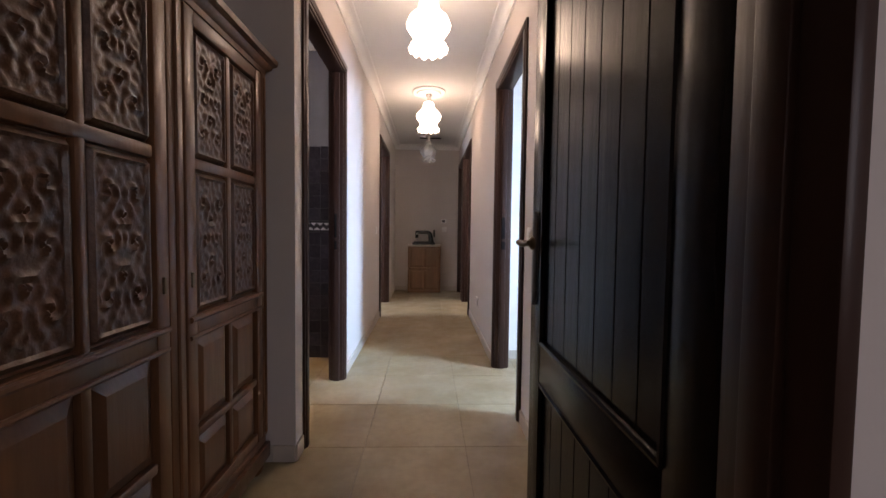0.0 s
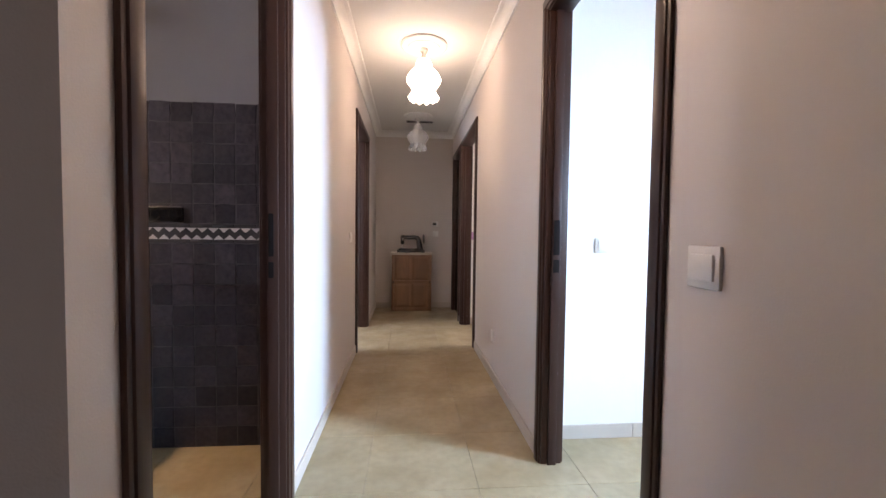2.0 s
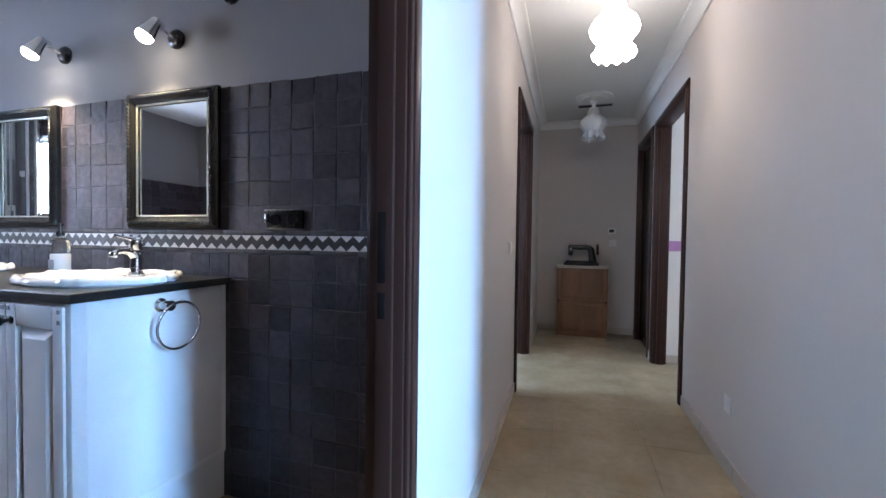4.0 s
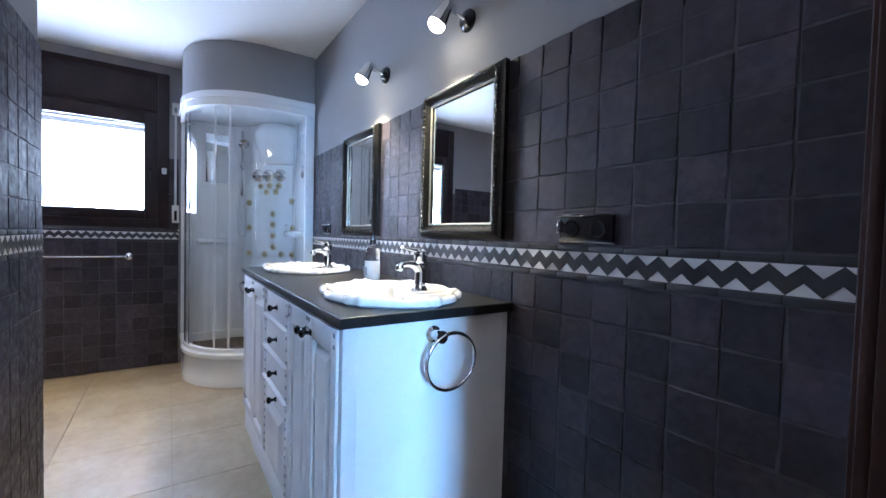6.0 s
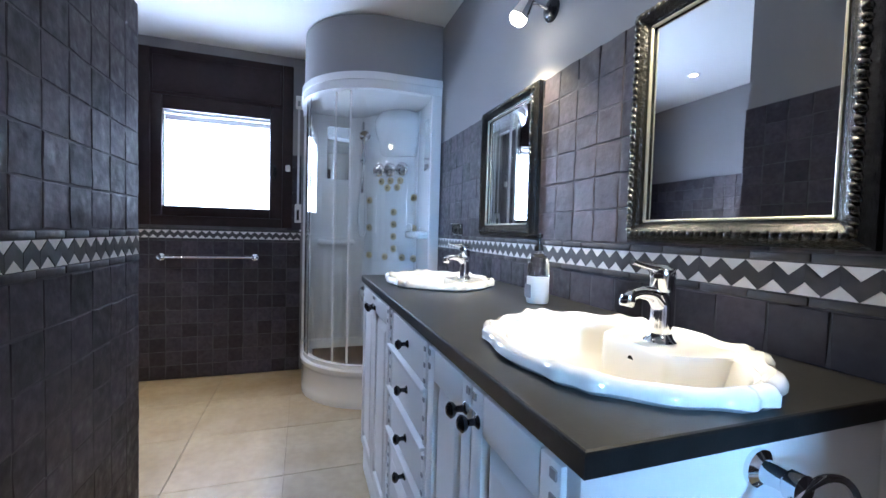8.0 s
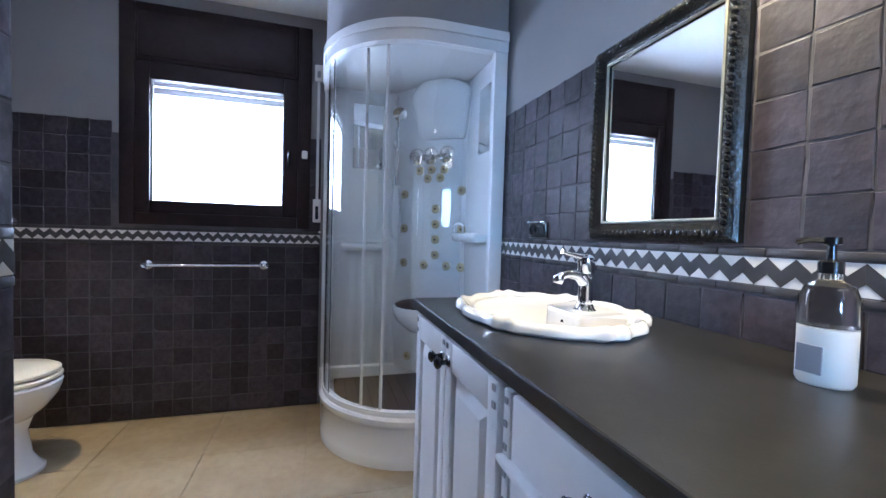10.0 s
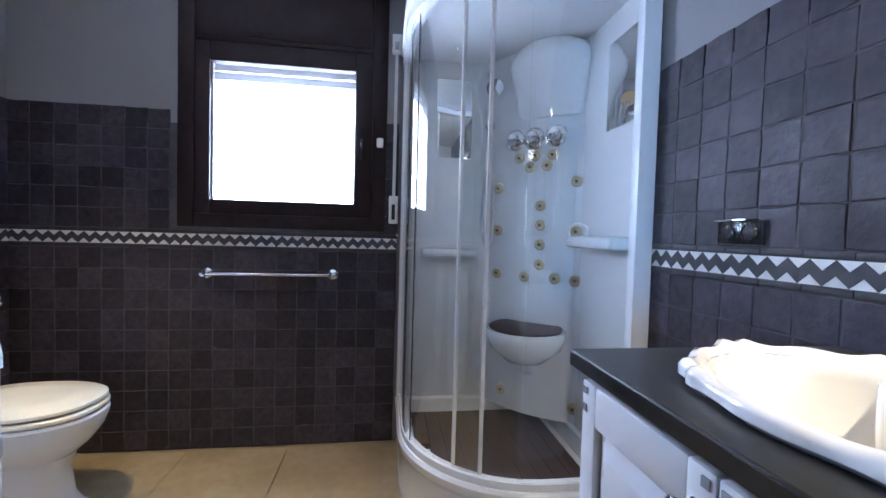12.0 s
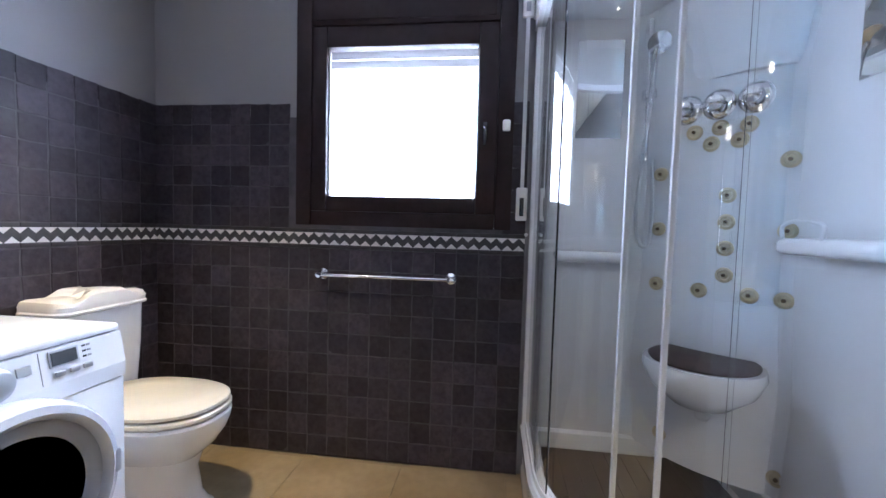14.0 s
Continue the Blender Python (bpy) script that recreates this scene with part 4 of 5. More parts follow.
def basin(cx, cy):
    b = thing("washbasin", pose(cx, cy, 0.913), "white porcelain oval washbasin with scalloped rim", "washbasin", "washbasins")
    n = 192
    turns = [2 * math.pi * i / n for i in range(n)]

    def lobe(a):
        """Paired curls at six places round the rim, with soft swells between them."""
        out = 0.0
        for at in (0, 58, 122, 180, 238, 302):
            for off in (-5.5, 5.5):
                e = (math.degrees(a) - at - off + 180) % 360 - 180
                out += 0.40 * math.exp(-(e / 3.6) ** 2)
            e = (math.degrees(a) - at + 180) % 360 - 180
            out -= 0.22 * math.exp(-((abs(e) - 17) / 6.0) ** 2)
        return out

    def rim(k, z, amp):
        return [(BA * k * (1 + amp * lobe(a)) * math.cos(a), BB * k * (1 + amp * lobe(a)) * math.sin(a), z + (0.14 * amp * lobe(a) if z > 0.01 else 0)) for a in turns]

    def well(k, z, drop, oy=0.0):
        """The opening, cut straight behind by the deck that carries the tap."""
        pts = []
        for a in turns:
            x, y = BA * 0.865 * k * math.cos(a), BB * 0.83 * k * math.sin(a)
            t = min(1, max(0, (abs(x) - 0.072 * (0.4 + 0.6 * k)) / 0.075))
            lim = 0.052 - drop + 0.13 * t * t * (3 - 2 * t)
            pts.append((x, min(y, lim) + oy, z))
        return pts
    rings = [rim(0.93, -0.004, 0.05), rim(1.0, 0.0, 0.07), rim(1.035, 0.007, 0.085), rim(1.035, 0.016, 0.09), rim(1.01, 0.025, 0.09), rim(0.975, 0.028, 0.085),
             rim(0.94, 0.024, 0.085), rim(0.910, 0.017, 0.06), well(1.06, 0.013, -0.004), well(1.02, 0.010, -0.001), well(1.0, 0.003, 0.001), well(0.985, -0.012, 0.002),
             well(0.94, -0.050, 0.004), well(0.84, -0.090, 0.008), well(0.64, -0.120, 0.012), well(0.38, -0.134, 0.014, -0.010), well(0.12, -0.140, 0.014, -0.018)]
    part("bowl", loft(bm_new(), rings, False, True), PORCELAIN, b)
    part("drain", lathe(bm_new(), [(0, 0), (0.030, 0.0), (0.031, 0.004), (0.022, 0.005), (0.0, 0.003)], 24, pose(0, -0.018, -0.139)), CHROME, b, "chrome drain")
    part("overflow", lathe(bm_new(), [(0, 0), (0.010, 0.0), (0.010, 0.0015), (0.0, 0.0015)], 18, pose(0.0, 0.0512, -0.022, 90) @ Matrix.Diagonal((0.8, 1.15, 1, 1))), STRIKE, b, "dark overflow hole")
    # tap
    t = thing("tap", pose(cx + 0.006, cy + 0.112, 0.925) @ Matrix.Scale(0.87, 4), "chrome single-lever basin tap", "tap", "basin taps")
    part("foot", lathe(bm_new(), [(0, 0), (0.034, 0.0), (0.034, 0.004), (0.027, 0.012), (0.024, 0.022), (0.0, 0.022)], 28), CHROME, t)
    part("body", tube(bm_new(), curve_pts([(0, 0.0, 0.02), (0, 0.001, 0.05), (0, 0.0, 0.085), (0, -0.012, 0.110)], 6), [0.0235 - 0.003 * min(1, i / 18) for i in range(19)], 22), CHROME, t)
    part("spout", tube(bm_new(), curve_pts([(0, -0.002, 0.085), (0, -0.024, 0.104), (0, -0.055, 0.110), (0, -0.080, 0.106), (0, -0.094, 0.098)], 6), [0.021 - 0.009 * min(1, i / 14) for i in range(25)], 14), CHROME, t)
    part("aerator", lathe(bm_new(), [(0, 0), (0.013, 0.0), (0.016, 0.006), (0.0155, 0.022), (0.0, 0.024)], 18, pose(0, -0.096, 0.082, -14)), CHROME, t)
    part("handle_cap", lathe(bm_new(), [(0, 0.112), (0.022, 0.112), (0.0255, 0.120), (0.025, 0.140), (0.027, 0.146), (0.024, 0.160), (0.013, 0.168), (0.0, 0.170)], 26), CHROME, t)
    part("lever", tube(bm_new(), curve_pts([(0, 0.0, 0.158), (0, -0.024, 0.162), (0, -0.054, 0.168), (0, -0.084, 0.176)], 5), [0.013 - 0.007 * min(1, i / 11) for i in range(16)], 12), CHROME, t)


for c in BASINS:
    basin(*c)


def soap():
    s = thing("soap_dispenser", pose(-1.795, 3.588, 0.913), "clear soap bottle with dark pump, half full", "soap bottle")
    part("bottle", lathe(bm_new(), [(0, 0.084), (0.034, 0.084), (0.034, 0.125), (0.028, 0.142), (0.014, 0.150), (0.013, 0.162), (0.0, 0.162)], 28), BOTTLE, s)
    part("soap", lathe(bm_new(), [(0, 0.0), (0.031, 0.0), (0.0342, 0.006), (0.0342, 0.082), (0.0, 0.083)], 28), SOAP, s, "cream liquid soap")
    part("label_strip", boxed(-0.016, 0.016, -0.0360, -0.0335, 0.018, 0.058), VDARK, s, "small dark printed label", smooth=False)
    p = part("pump", lathe(bm_new(), [(0, 0.160), (0.015, 0.160), (0.015, 0.176), (0.006, 0.180), (0.005, 0.200), (0.011, 0.202), (0.011, 0.212), (0.0, 0.213)], 18), IRON, s, "black pump head")
    part("nozzle", tube(bm_new(), [(0, 0, 0.207), (-0.02, -0.018, 0.208), (-0.030, -0.027, 0.203)], 0.0045, 8), IRON, p)


soap()


def towel_ring():
    r = thing("towel_ring", pose(VX1, 3.443, 0.840), "chrome towel ring on the vanity's end panel", "towel ring")
    part("bracket", lathe(bm_new(), [(0, 0), (0.024, 0), (0.024, 0.006), (0.015, 0.012), (0.013, 0.034), (0.018, 0.038), (0.018, 0.052), (0.0, 0.054)], 24, pose(0, 0, 0, 0, 90, 0)), CHROME, r)
    c = (0.045, 0.036, -0.074)
    part("ring", tube(bm_new(), [(c[0] + 0.006 * math.cos(a), c[1] + 0.082 * math.sin(a), c[2] + 0.082 * math.cos(a)) for a in [2 * math.pi * i / 48 for i in range(48)]], 0.0055, 10, True), CHROME, r)


towel_ring()


def framed_mirror(x0, x1, z0, z1):
    m = thing("wall_mirror", pose((x0 + x1) / 2, NW - 0.008, (z0 + z1) / 2), "rectangular mirror in an ornate dark pewter frame", "mirror", "vanity mirrors")
    w, h, f = (x1 - x0) / 2, (z1 - z0) / 2, 0.055
    part("mirror_glass", boxed(-w + f, w - f, -0.010, -0.004, -h + f, h - f), MIRROR, m, "silvered mirror glass", smooth=False)
    prof = [(0, 0), (0.0, -0.018), (0.006, -0.026), (0.014, -0.034), (0.026, -0.036), (0.036, -0.028), (0.042, -0.022), (f, -0.016), (f, -0.004)]
    rings = []
    for d, y in prof:
        rings.append([(-w + d, y, -h + d), (w - d, y, -h + d), (w - d, y, h - d), (-w + d, y, h - d)])
    part("frame", loft(bm_new(), rings, False, False), PEWTER, m, smooth=False)
    bm = bm_new()
    for d, r in ((f - 0.003, 0.004),):
        c = [(-w + d, -0.017, -h + d), (w - d, -0.017, -h + d), (w - d, -0.017, h - d), (-w + d, -0.017, h - d)]
        for p, q in zip(c, c[1:] + c[:1]):
            tube(bm, [p, q], r, 8)
    part("inner_bead", bm, GOLDBEAD, m, "pale gold inner bead")

    # leaf-and-lobe ornament along the frame, one row of lobes
    bm = bm_new()

    def lobe(c, along, size):
        n = 8
        side = Vector((-along.z, 0, along.x))
        rings = []
        for k in range(5):
            t = math.pi * k / 4
            rr = max(0.001, size * math.sin(t) * 0.55)
            o = c + along * (size * -math.cos(t))
            rings.append([o + rr * (math.cos(2 * math.pi * i / n) * side * 1.3 + math.sin(2 * math.pi * i / n) * Vector((0, -1, 0))) for i in range(n)])
        loft(bm, rings)
    d = 0.021
    corners = [Vector((-w + d, -0.035, -h + d)), Vector((w - d, -0.035, -h + d)), Vector((w - d, -0.035, h - d)), Vector((-w + d, -0.035, h - d))]
    for p, q in zip(corners, corners[1:] + corners[:1]):
        L = (q - p).length
        al = (q - p) / L
        sd = Vector((-al.z, 0, al.x))
        k = int(L / 0.0165)
        for i in range(k):
            c = p + al * (L * (i + 0.5) / k)
            tilt = (al * 0.55 + sd * (0.8 if i % 2 else 0.45)).normalized()
            lobe(c, tilt, 0.0112)
    part("ornament", bm, PEWTER, m, "cast leaf ornament")["kind"] = "stuff"


framed_mirror(-1.567, -1.070, 1.112, 1.695)
framed_mirror(-2.515, -2.030, 1.112, 1.692)


def wall_spot(x, z, lit=True):
    s = thing("wall_spotlight", pose(x, NW, z), "small chrome wall spotlight, lit, above the mirrors" if lit else "small chrome wall spotlight, unlit, above the mirrors", "spotlight", "mirror spotlights")
    part("base", lathe(bm_new(), [(0, 0), (0.040, 0.0), (0.041, 0.010), (0.030, 0.022), (0.012, 0.026), (0.0, 0.026)], 28, pose(0, 0, 0, 90)), DARKCHROME, s)
    part("arm", tube(bm_new(), curve_pts([(0, -0.02, 0), (-0.005, -0.055, 0.012), (-0.012, -0.085, 0.012)], 5), 0.007, 10), CHROME, s)
    head = pose(-0.016, -0.10, 0.012) @ pose(0, 0, 0, -24, 16, 0)
    part("head", lathe(bm_new(), [(0, 0.036), (0.014, 0.036), (0.020, 0.026), (0.023, 0.0), (0.030, -0.030), (0.034, -0.052), (0.031, -0.052), (0.026, -0.03), (0.0, -0.028)], 28, head), CHROME, s, "chrome lamp head")
    part("bulb", lathe(bm_new(), [(0, -0.030), (0.024, -0.034), (0.031, -0.050), (0.029, -0.066), (0.018, -0.076), (0.0, -0.079)], 20, head), BULB if lit else WHITEPLASTIC, s, "glowing bulb" if lit else "pale unlit bulb")
    part("pivot", lathe(bm_new(), [(0, -0.012), (0.012, -0.012), (0.012, 0.012), (0.0, 0.012)], 16, head @ pose(0, 0.02, 0.03, 0, 90, 0)), CHROME, s)
    if lit:
        lamp("spot_beam", "SPOT", (x - 0.045, NW - 0.150, z - 0.085), (x - 0.075, NW - 0.135, z - 0.6), 44.0, WARM, 0.02, spot=112, blend=0.85)


wall_spot(-2.0, 1.928)
wall_spot(-1.31, 1.915)
wall_spot(-1.02, 2.06, False)


def outlet(x0, x1, z0, z1, lid):
    o = thing("power_socket", pose((x0 + x1) / 2, NW - 0.008, (z0 + z1) / 2), "black double power socket on the dark tiles", "socket", "bath sockets")
    w, h = (x1 - x0) / 2, (z1 - z0) / 2
    part("plate", boxed(-w, w, -0.014, 0, -h, h, bevel=0.004), IRON, o)
    # thin chrome strips added to draw the glints along lower and upper edges
    part("rim", boxed(-w - 0.002, w + 0.002, -0.008, -0.002, -h - 0.003, -h + 0.002), CHROME, o, "chrome strip added as the glint along the lower edge", smooth=False)
    part("lid_edge", boxed(-w - 0.001, w + 0.001, -0.024, -0.002, h - 0.002, h + 0.004, bevel=0.0015), CHROME, o, "chrome strip added as the glint along the upper edge")
    for s in (-0.5, 0.5):
        part("socket_well", lathe(bm_new(), [(0.0, 0.001), (0.019, 0.001), (0.021, 0.004), (0.023, 0.0), (0.0, 0.0)], 20, pose(s * w, -0.0155, 0, 90)), BLACKGLASS, o)
    if lid:
        part("end_cap", boxed(-w - 0.004, -w + 0.008, -0.020, -0.002, -0.012, 0.022, bevel=0.003), CHROME, o, "bright chrome end cap")


outlet(-0.835, -0.670, 1.112, 1.182, True)
outlet(-2.93, -2.795, 1.112, 1.172, False)


# ---- bathroom: shower cabin ----
def strip(line, z0, z1, t):
    """Wall of thickness t standing on a plan line."""
    bm = bm_new()
    n = len(line)
    off = []
    for i, p in enumerate(line):
        a, b = Vector(line[max(0, i - 1)]), Vector(line[min(n - 1, i + 1)])
        d = (b - a).normalized()
        off.append((p[0] - d.y * t, p[1] + d.x * t))
    rings = [[(p[0], p[1], z0), (q[0], q[1], z0), (q[0], q[1], z1), (p[0], p[1], z1)] for p, q in zip(line, off)]
    return loft(bm, rings)


def shower():
    s = thing("shower_cabin", pose(0, 0, 0), "white quarter-round hydromassage shower cabin with glass doors", "shower")
    # tray with stepped skirt
    bm = bm_new()
    prof = [(0.0, 0.0), (0.0, 0.045), (-0.006, 0.055), (-0.006, 0.185), (0.004, 0.20), (0.010, 0.212), (0.010, 0.235), (0.0, 0.246), (-0.045, 0.246), (-0.055, 0.235), (-0.06, 0.15)]
    rings = []
    for g, z in prof:
        plan = cabin_line(g, 24) + [(WW + 0.012 + max(0, -g - 0.02), NW - 0.012 - max(0, -g - 0.02))]
        if g < -0.02:
            plan[0] = (WW + 0.012 - g - 0.02, plan[0][1])
            plan[-2] = (plan[-2][0], NW - 0.012 + g + 0.02)
        rings.append([(x, y, z) for x, y in plan])
    part("tray", loft(bm, rings), ACRYLIC, s, "white acrylic shower tray")
    # slatted dark floor
    bm = bm_new()
    g = 0.075
    cx, cy = SX - SR, SY + SR
    y = SY + 0.075
    while y < NW - 0.12:
        r = SR - g
        xr = cx + (math.sqrt(max(0, r * r - (cy - y) ** 2)) if y < cy else r)
        part("floor_slat", boxed(WW + 0.07, xr, y, y + 0.0645, 0.152, 0.178, bevel=0.001), SLATS, s, smooth=False)
        y += 0.066
    # back panels: two side walls and a splayed corner column
    inner_x, inner_y = WW + 0.03, NW - 0.03
    top = 2.02
    part("side_panel", boxed(WW + 0.010, inner_x, SY + 0.02, inner_y - 0.30, 0.235, top, bevel=0.008), ACRYLIC, s)
    part("side_panel", boxed(inner_x + 0.30, SX - 0.02, inner_y, NW - 0.010, 0.235, top, bevel=0.008), ACRYLIC, s)
    rings = []
    for z in (0.235, 0.60, 0.95, 1.70, 1.80, top):
        d = {0.235: 0.33, 0.60: 0.36, 0.95: 0.33, 1.70: 0.33, 1.80: 0.36, top: 0.36}[z]
        ring = [(inner_x, inner_y, z), (inner_x, inner_y - d - 0.06, z)]
        for k in range(9):
            t = k / 8
            bulge = 0.045 * math.sin(math.pi * t)
            ring.append((inner_x + 0.01 + d * t + bulge * 0.7, inner_y - d * (1 - t) - 0.01 - bulge * 0.7, z))
        ring.append((inner_x + d + 0.06, inner_y, z))
        rings.append(ring)
    part("corner_column", loft(bm_new(), rings), ACRYLIC, s)
    # domed roof and overhead shower moulding
    part("roof", quadrant(-0.03, 2.02, 2.05), ACRYLIC, s)
    q = math.sqrt(0.5)
    fx, fy = inner_x + 0.01 + 0.165 + 0.031, inner_y - 0.165 - 0.01 - 0.031
    rings = []
    for z, hw, dp in ((1.690, 0.150, 0.012), (1.715, 0.168, 0.030), (1.745, 0.178, 0.038), (1.80, 0.186, 0.048), (1.87, 0.196, 0.078), (1.925, 0.204, 0.105), (1.965, 0.200, 0.112), (2.0, 0.182, 0.098), (2.019, 0.15, 0.09)):
        ring = []
        for i in range(25):
            t = math.pi * i / 24
            u, o = 0.095 - hw * math.cos(t), -0.05 + (dp + 0.05) * math.sin(t) ** 0.7
            ring.append((fx + q * (u + o), fy + q * (u - o), z))
        rings.append(ring)
    part("overhead_shower", loft(bm_new(), rings), ACRYLIC, s, "white moulded overhead shower canopy")
    # header and sill rails
    part("header", strip(cabin_line(0.010, 24), 1.985, 2.083, 0.05), WHITEMETAL, s, "white curved header")
    part("header_lip", strip(cabin_line(0.018, 24), 2.035, 2.075, 0.012), WHITEMETAL, s)
    part("sill", strip(cabin_line(-0.008, 24), 0.246, 0.272, 0.035), WHITEMETAL, s, "white curved sill")
    # wall profiles
    part("profile", boxed(WW + 0.010, WW + 0.052, SY - 0.004, SY + 0.036, 0.246, 1.99, bevel=0.004), WHITEMETAL, s)
    part("profile", boxed(SX - 0.040, SX + 0.004, NW - 0.075, NW - 0.010, 0.246, 1.99, bevel=0.004), WHITEMETAL, s)
    # glass: fixed sides and two curved sliding doors
    cuts = ((1, 9, -0.012), (8, 28, -0.026), (22, 36, -0.038), (35, 41, -0.012))
    for k, (a, b, grow) in enumerate(cuts):
        ln = cabin_line(grow, 40)[a:b + 1]
        if k == 0:
            ln = [(WW + 0.05, ln[0][1])] + ln
        if k == 3:
            ln = ln + [(ln[-1][0], NW - 0.07)]
        p = part("glass_panel" if k in (0, 3) else "glass_door", strip(ln, 0.272, 1.985, 0.005), GLASS, s, "clear curved safety glass")
        p.visible_shadow = False
        if k in (1, 2):
            for e in (ln[-1] if k == 1 else ln[0],):
                part("edge_seal", boxed(e[0] - 0.007, e[0] + 0.007, e[1] - 0.007, e[1] + 0.007, 0.275, 1.98, bevel=0.003), WHITEMETAL, p, "pale door edge strip")
    part("pull", tube(bm_new(), [(WW + 0.05, SY - 0.02, 1.105), (WW + 0.10, SY - 0.022, 1.105)], 0.008, 8), WHITEMETAL, s)
    # controls and jets on the column face

    def on_face(u, z, out=0.0):
        # u runs along the splayed face towards the north wall
        bul = -0.02 * (abs(u) / 0.2) ** 2
        u = 0.035 + 1.12 * u
        return pose(fx + q * u + q * (out + bul), fy + q * u - q * (out + bul), z) @ pose(0, 0, 0, 0, 0, -45) @ pose(0, 0, 0, 0, 90, 0)
    for u, z in ((-0.090, 1.592), (0.004, 1.592), (0.100, 1.596)):
        k = part("control_knob", lathe(bm_new(), [(0, 0), (0.052, 0.0), (0.054, 0.010), (0.047, 0.020), (0.030, 0.026), (0.026, 0.048), (0.0, 0.050)], 30, on_face(u, z)), CHROME, s, "chrome control knob")
        part("grip", boxed(-0.006, 0.006, -0.022, 0.022, 0.048, 0.060, bevel=0.003), CHROME, k).matrix_basis = on_face(u, z)
    jets = [(-0.065, 1.505), (-0.0125, 1.455), (0.011, 1.509), (0.065, 1.458), (0.0875, 1.508), (-0.172, 1.362), (0.190, 1.378), (0.042, 1.268), (0.043, 1.174), (0.044, 1.080), (0.046, 0.985),
            (-0.170, 1.145), (0.194, 1.146), (-0.168, 0.925), (-0.024, 0.920), (0.114, 0.922), (0.197, 0.918), (-0.125, 0.326), (0.208, 0.320)]
    for u, z in jets:
        j = part("jet", lathe(bm_new(), [(0, 0), (0.028, 0.0), (0.028, 0.005), (0.024, 0.009), (0.018, 0.010), (0.016, 0.006), (0.010, 0.007), (0.0, 0.011)], 22, on_face(u, z, 0.002)), NOZZLE, s, "brass-coloured massage jet")
        part("jet_core", lathe(bm_new(), [(0, 0), (0.007, 0.0), (0.006, 0.006), (0.0, 0.007)], 12, on_face(u, z, 0.012)), BRASS, j)
    # fold-down seat
    part("seat", lathe(bm_new(), [(0, 0.515), (0.09, 0.53), (0.165, 0.595), (0.190, 0.655), (0.186, 0.682), (0.0, 0.682)], 40, pose(fx + 0.100, fy - 0.015, 0)), ACRYLIC, s, "white rounded seat ledge")
    part("seat_top", lathe(bm_new(), [(0, 0.682), (0.168, 0.682), (0.171, 0.690), (0.160, 0.697), (0.0, 0.699)], 40, pose(fx + 0.100, fy - 0.015, 0)), SLATS, s, "dark wooden seat top")
    part("seat_cap", lathe(bm_new(), [(0, 0.0), (0.026, 0.0), (0.028, 0.012), (0.022, 0.028), (0.010, 0.036), (0.0, 0.037)], 24, on_face(0.012, 0.468, 0.0)), ACRYLIC, s, "round white cap under the seat")
    # shelves
    part("shelf", boxed(inner_x + 0.455, SX - 0.05, inner_y - 0.11, inner_y + 0.004, 1.075, 1.125, bevel=0.02, seg=3), ACRYLIC, s, "white moulded shelf")
    part("shelf", boxed(inner_x - 0.004, inner_x + 0.10, SY + 0.10, inner_y - 0.42, 1.00, 1.045, bevel=0.02, seg=3), ACRYLIC, s, "white moulded shelf")
    part("shelf_rail", tube(bm_new(), curve_pts([(inner_x + 0.48, inner_y - 0.10, 1.12), (inner_x + 0.48, inner_y - 0.10, 1.16), (inner_x + 0.55, inner_y - 0.10, 1.175), (inner_x + 0.63, inner_y - 0.10, 1.16), (inner_x + 0.63, inner_y - 0.10, 1.12)], 5), 0.006, 8), WHITEMETAL, s)
    # mirrors on the side walls
    part("mirror", boxed(inner_x, inner_x + 0.006, SY + 0.17, SY + 0.36, 1.52, 1.93, bevel=0.002), MIRROR, s, "narrow shower mirror", smooth=False)
    # second mirror: a flat narrow strip on the north side panel
    part("corner_shelf", boxed(inner_x + 0.58, SX - 0.09, inner_y - 0.006, inner_y, 1.55, 1.90, bevel=0.002), MIRROR, s, "narrow mirror strip", smooth=False)
    # hand shower on a rail
    rx, ry = inner_x + 0.060, inner_y - 0.365
    r = part("slide_rail", cyl(bm_new(), (rx, ry, 1.42), (rx, ry, 1.98), 0.010, 14), CHROME, s)
    for z in (1.44, 1.96):
        part("rail_bracket", boxed(inner_x - 0.004, rx + 0.006, ry - 0.010, ry + 0.010, z - 0.012, z + 0.012, bevel=0.003), CHROME, r)
    part("slider", boxed(rx - 0.02, rx + 0.035, ry - 0.022, ry + 0.022, 1.66, 1.70, bevel=0.006), CHROME, r)
    part("hand_shower", tube(bm_new(), curve_pts([(rx + 0.03, ry, 1.64), (rx + 0.04, ry, 1.72), (rx + 0.055, ry, 1.80), (rx + 0.075, ry, 1.84)], 5), 0.012, 10), CHROME, s)
    part("shower_head", lathe(bm_new(), [(0, 0.016), (0.02, 0.016), (0.042, 0.004), (0.043, -0.006), (0.0, -0.008)], 26, pose(rx + 0.085, ry, 1.855) @ pose(0, 0, 0, 0, -50, 0)), CHROME, s)
    part("hose", tube(bm_new(), curve_pts([(rx + 0.03, ry, 1.64), (rx + 0.035, ry - 0.02, 1.45), (rx + 0.03, ry - 0.035, 1.20), (rx + 0.03, ry - 0.02, 1.09), (rx + 0.03, ry + 0.015, 1.08), (rx + 0.03, ry + 0.025, 1.20), (rx + 0.02, ry + 0.02, 1.42)], 8), 0.0075, 8), HOSE, s, "steel shower hose")


shower()


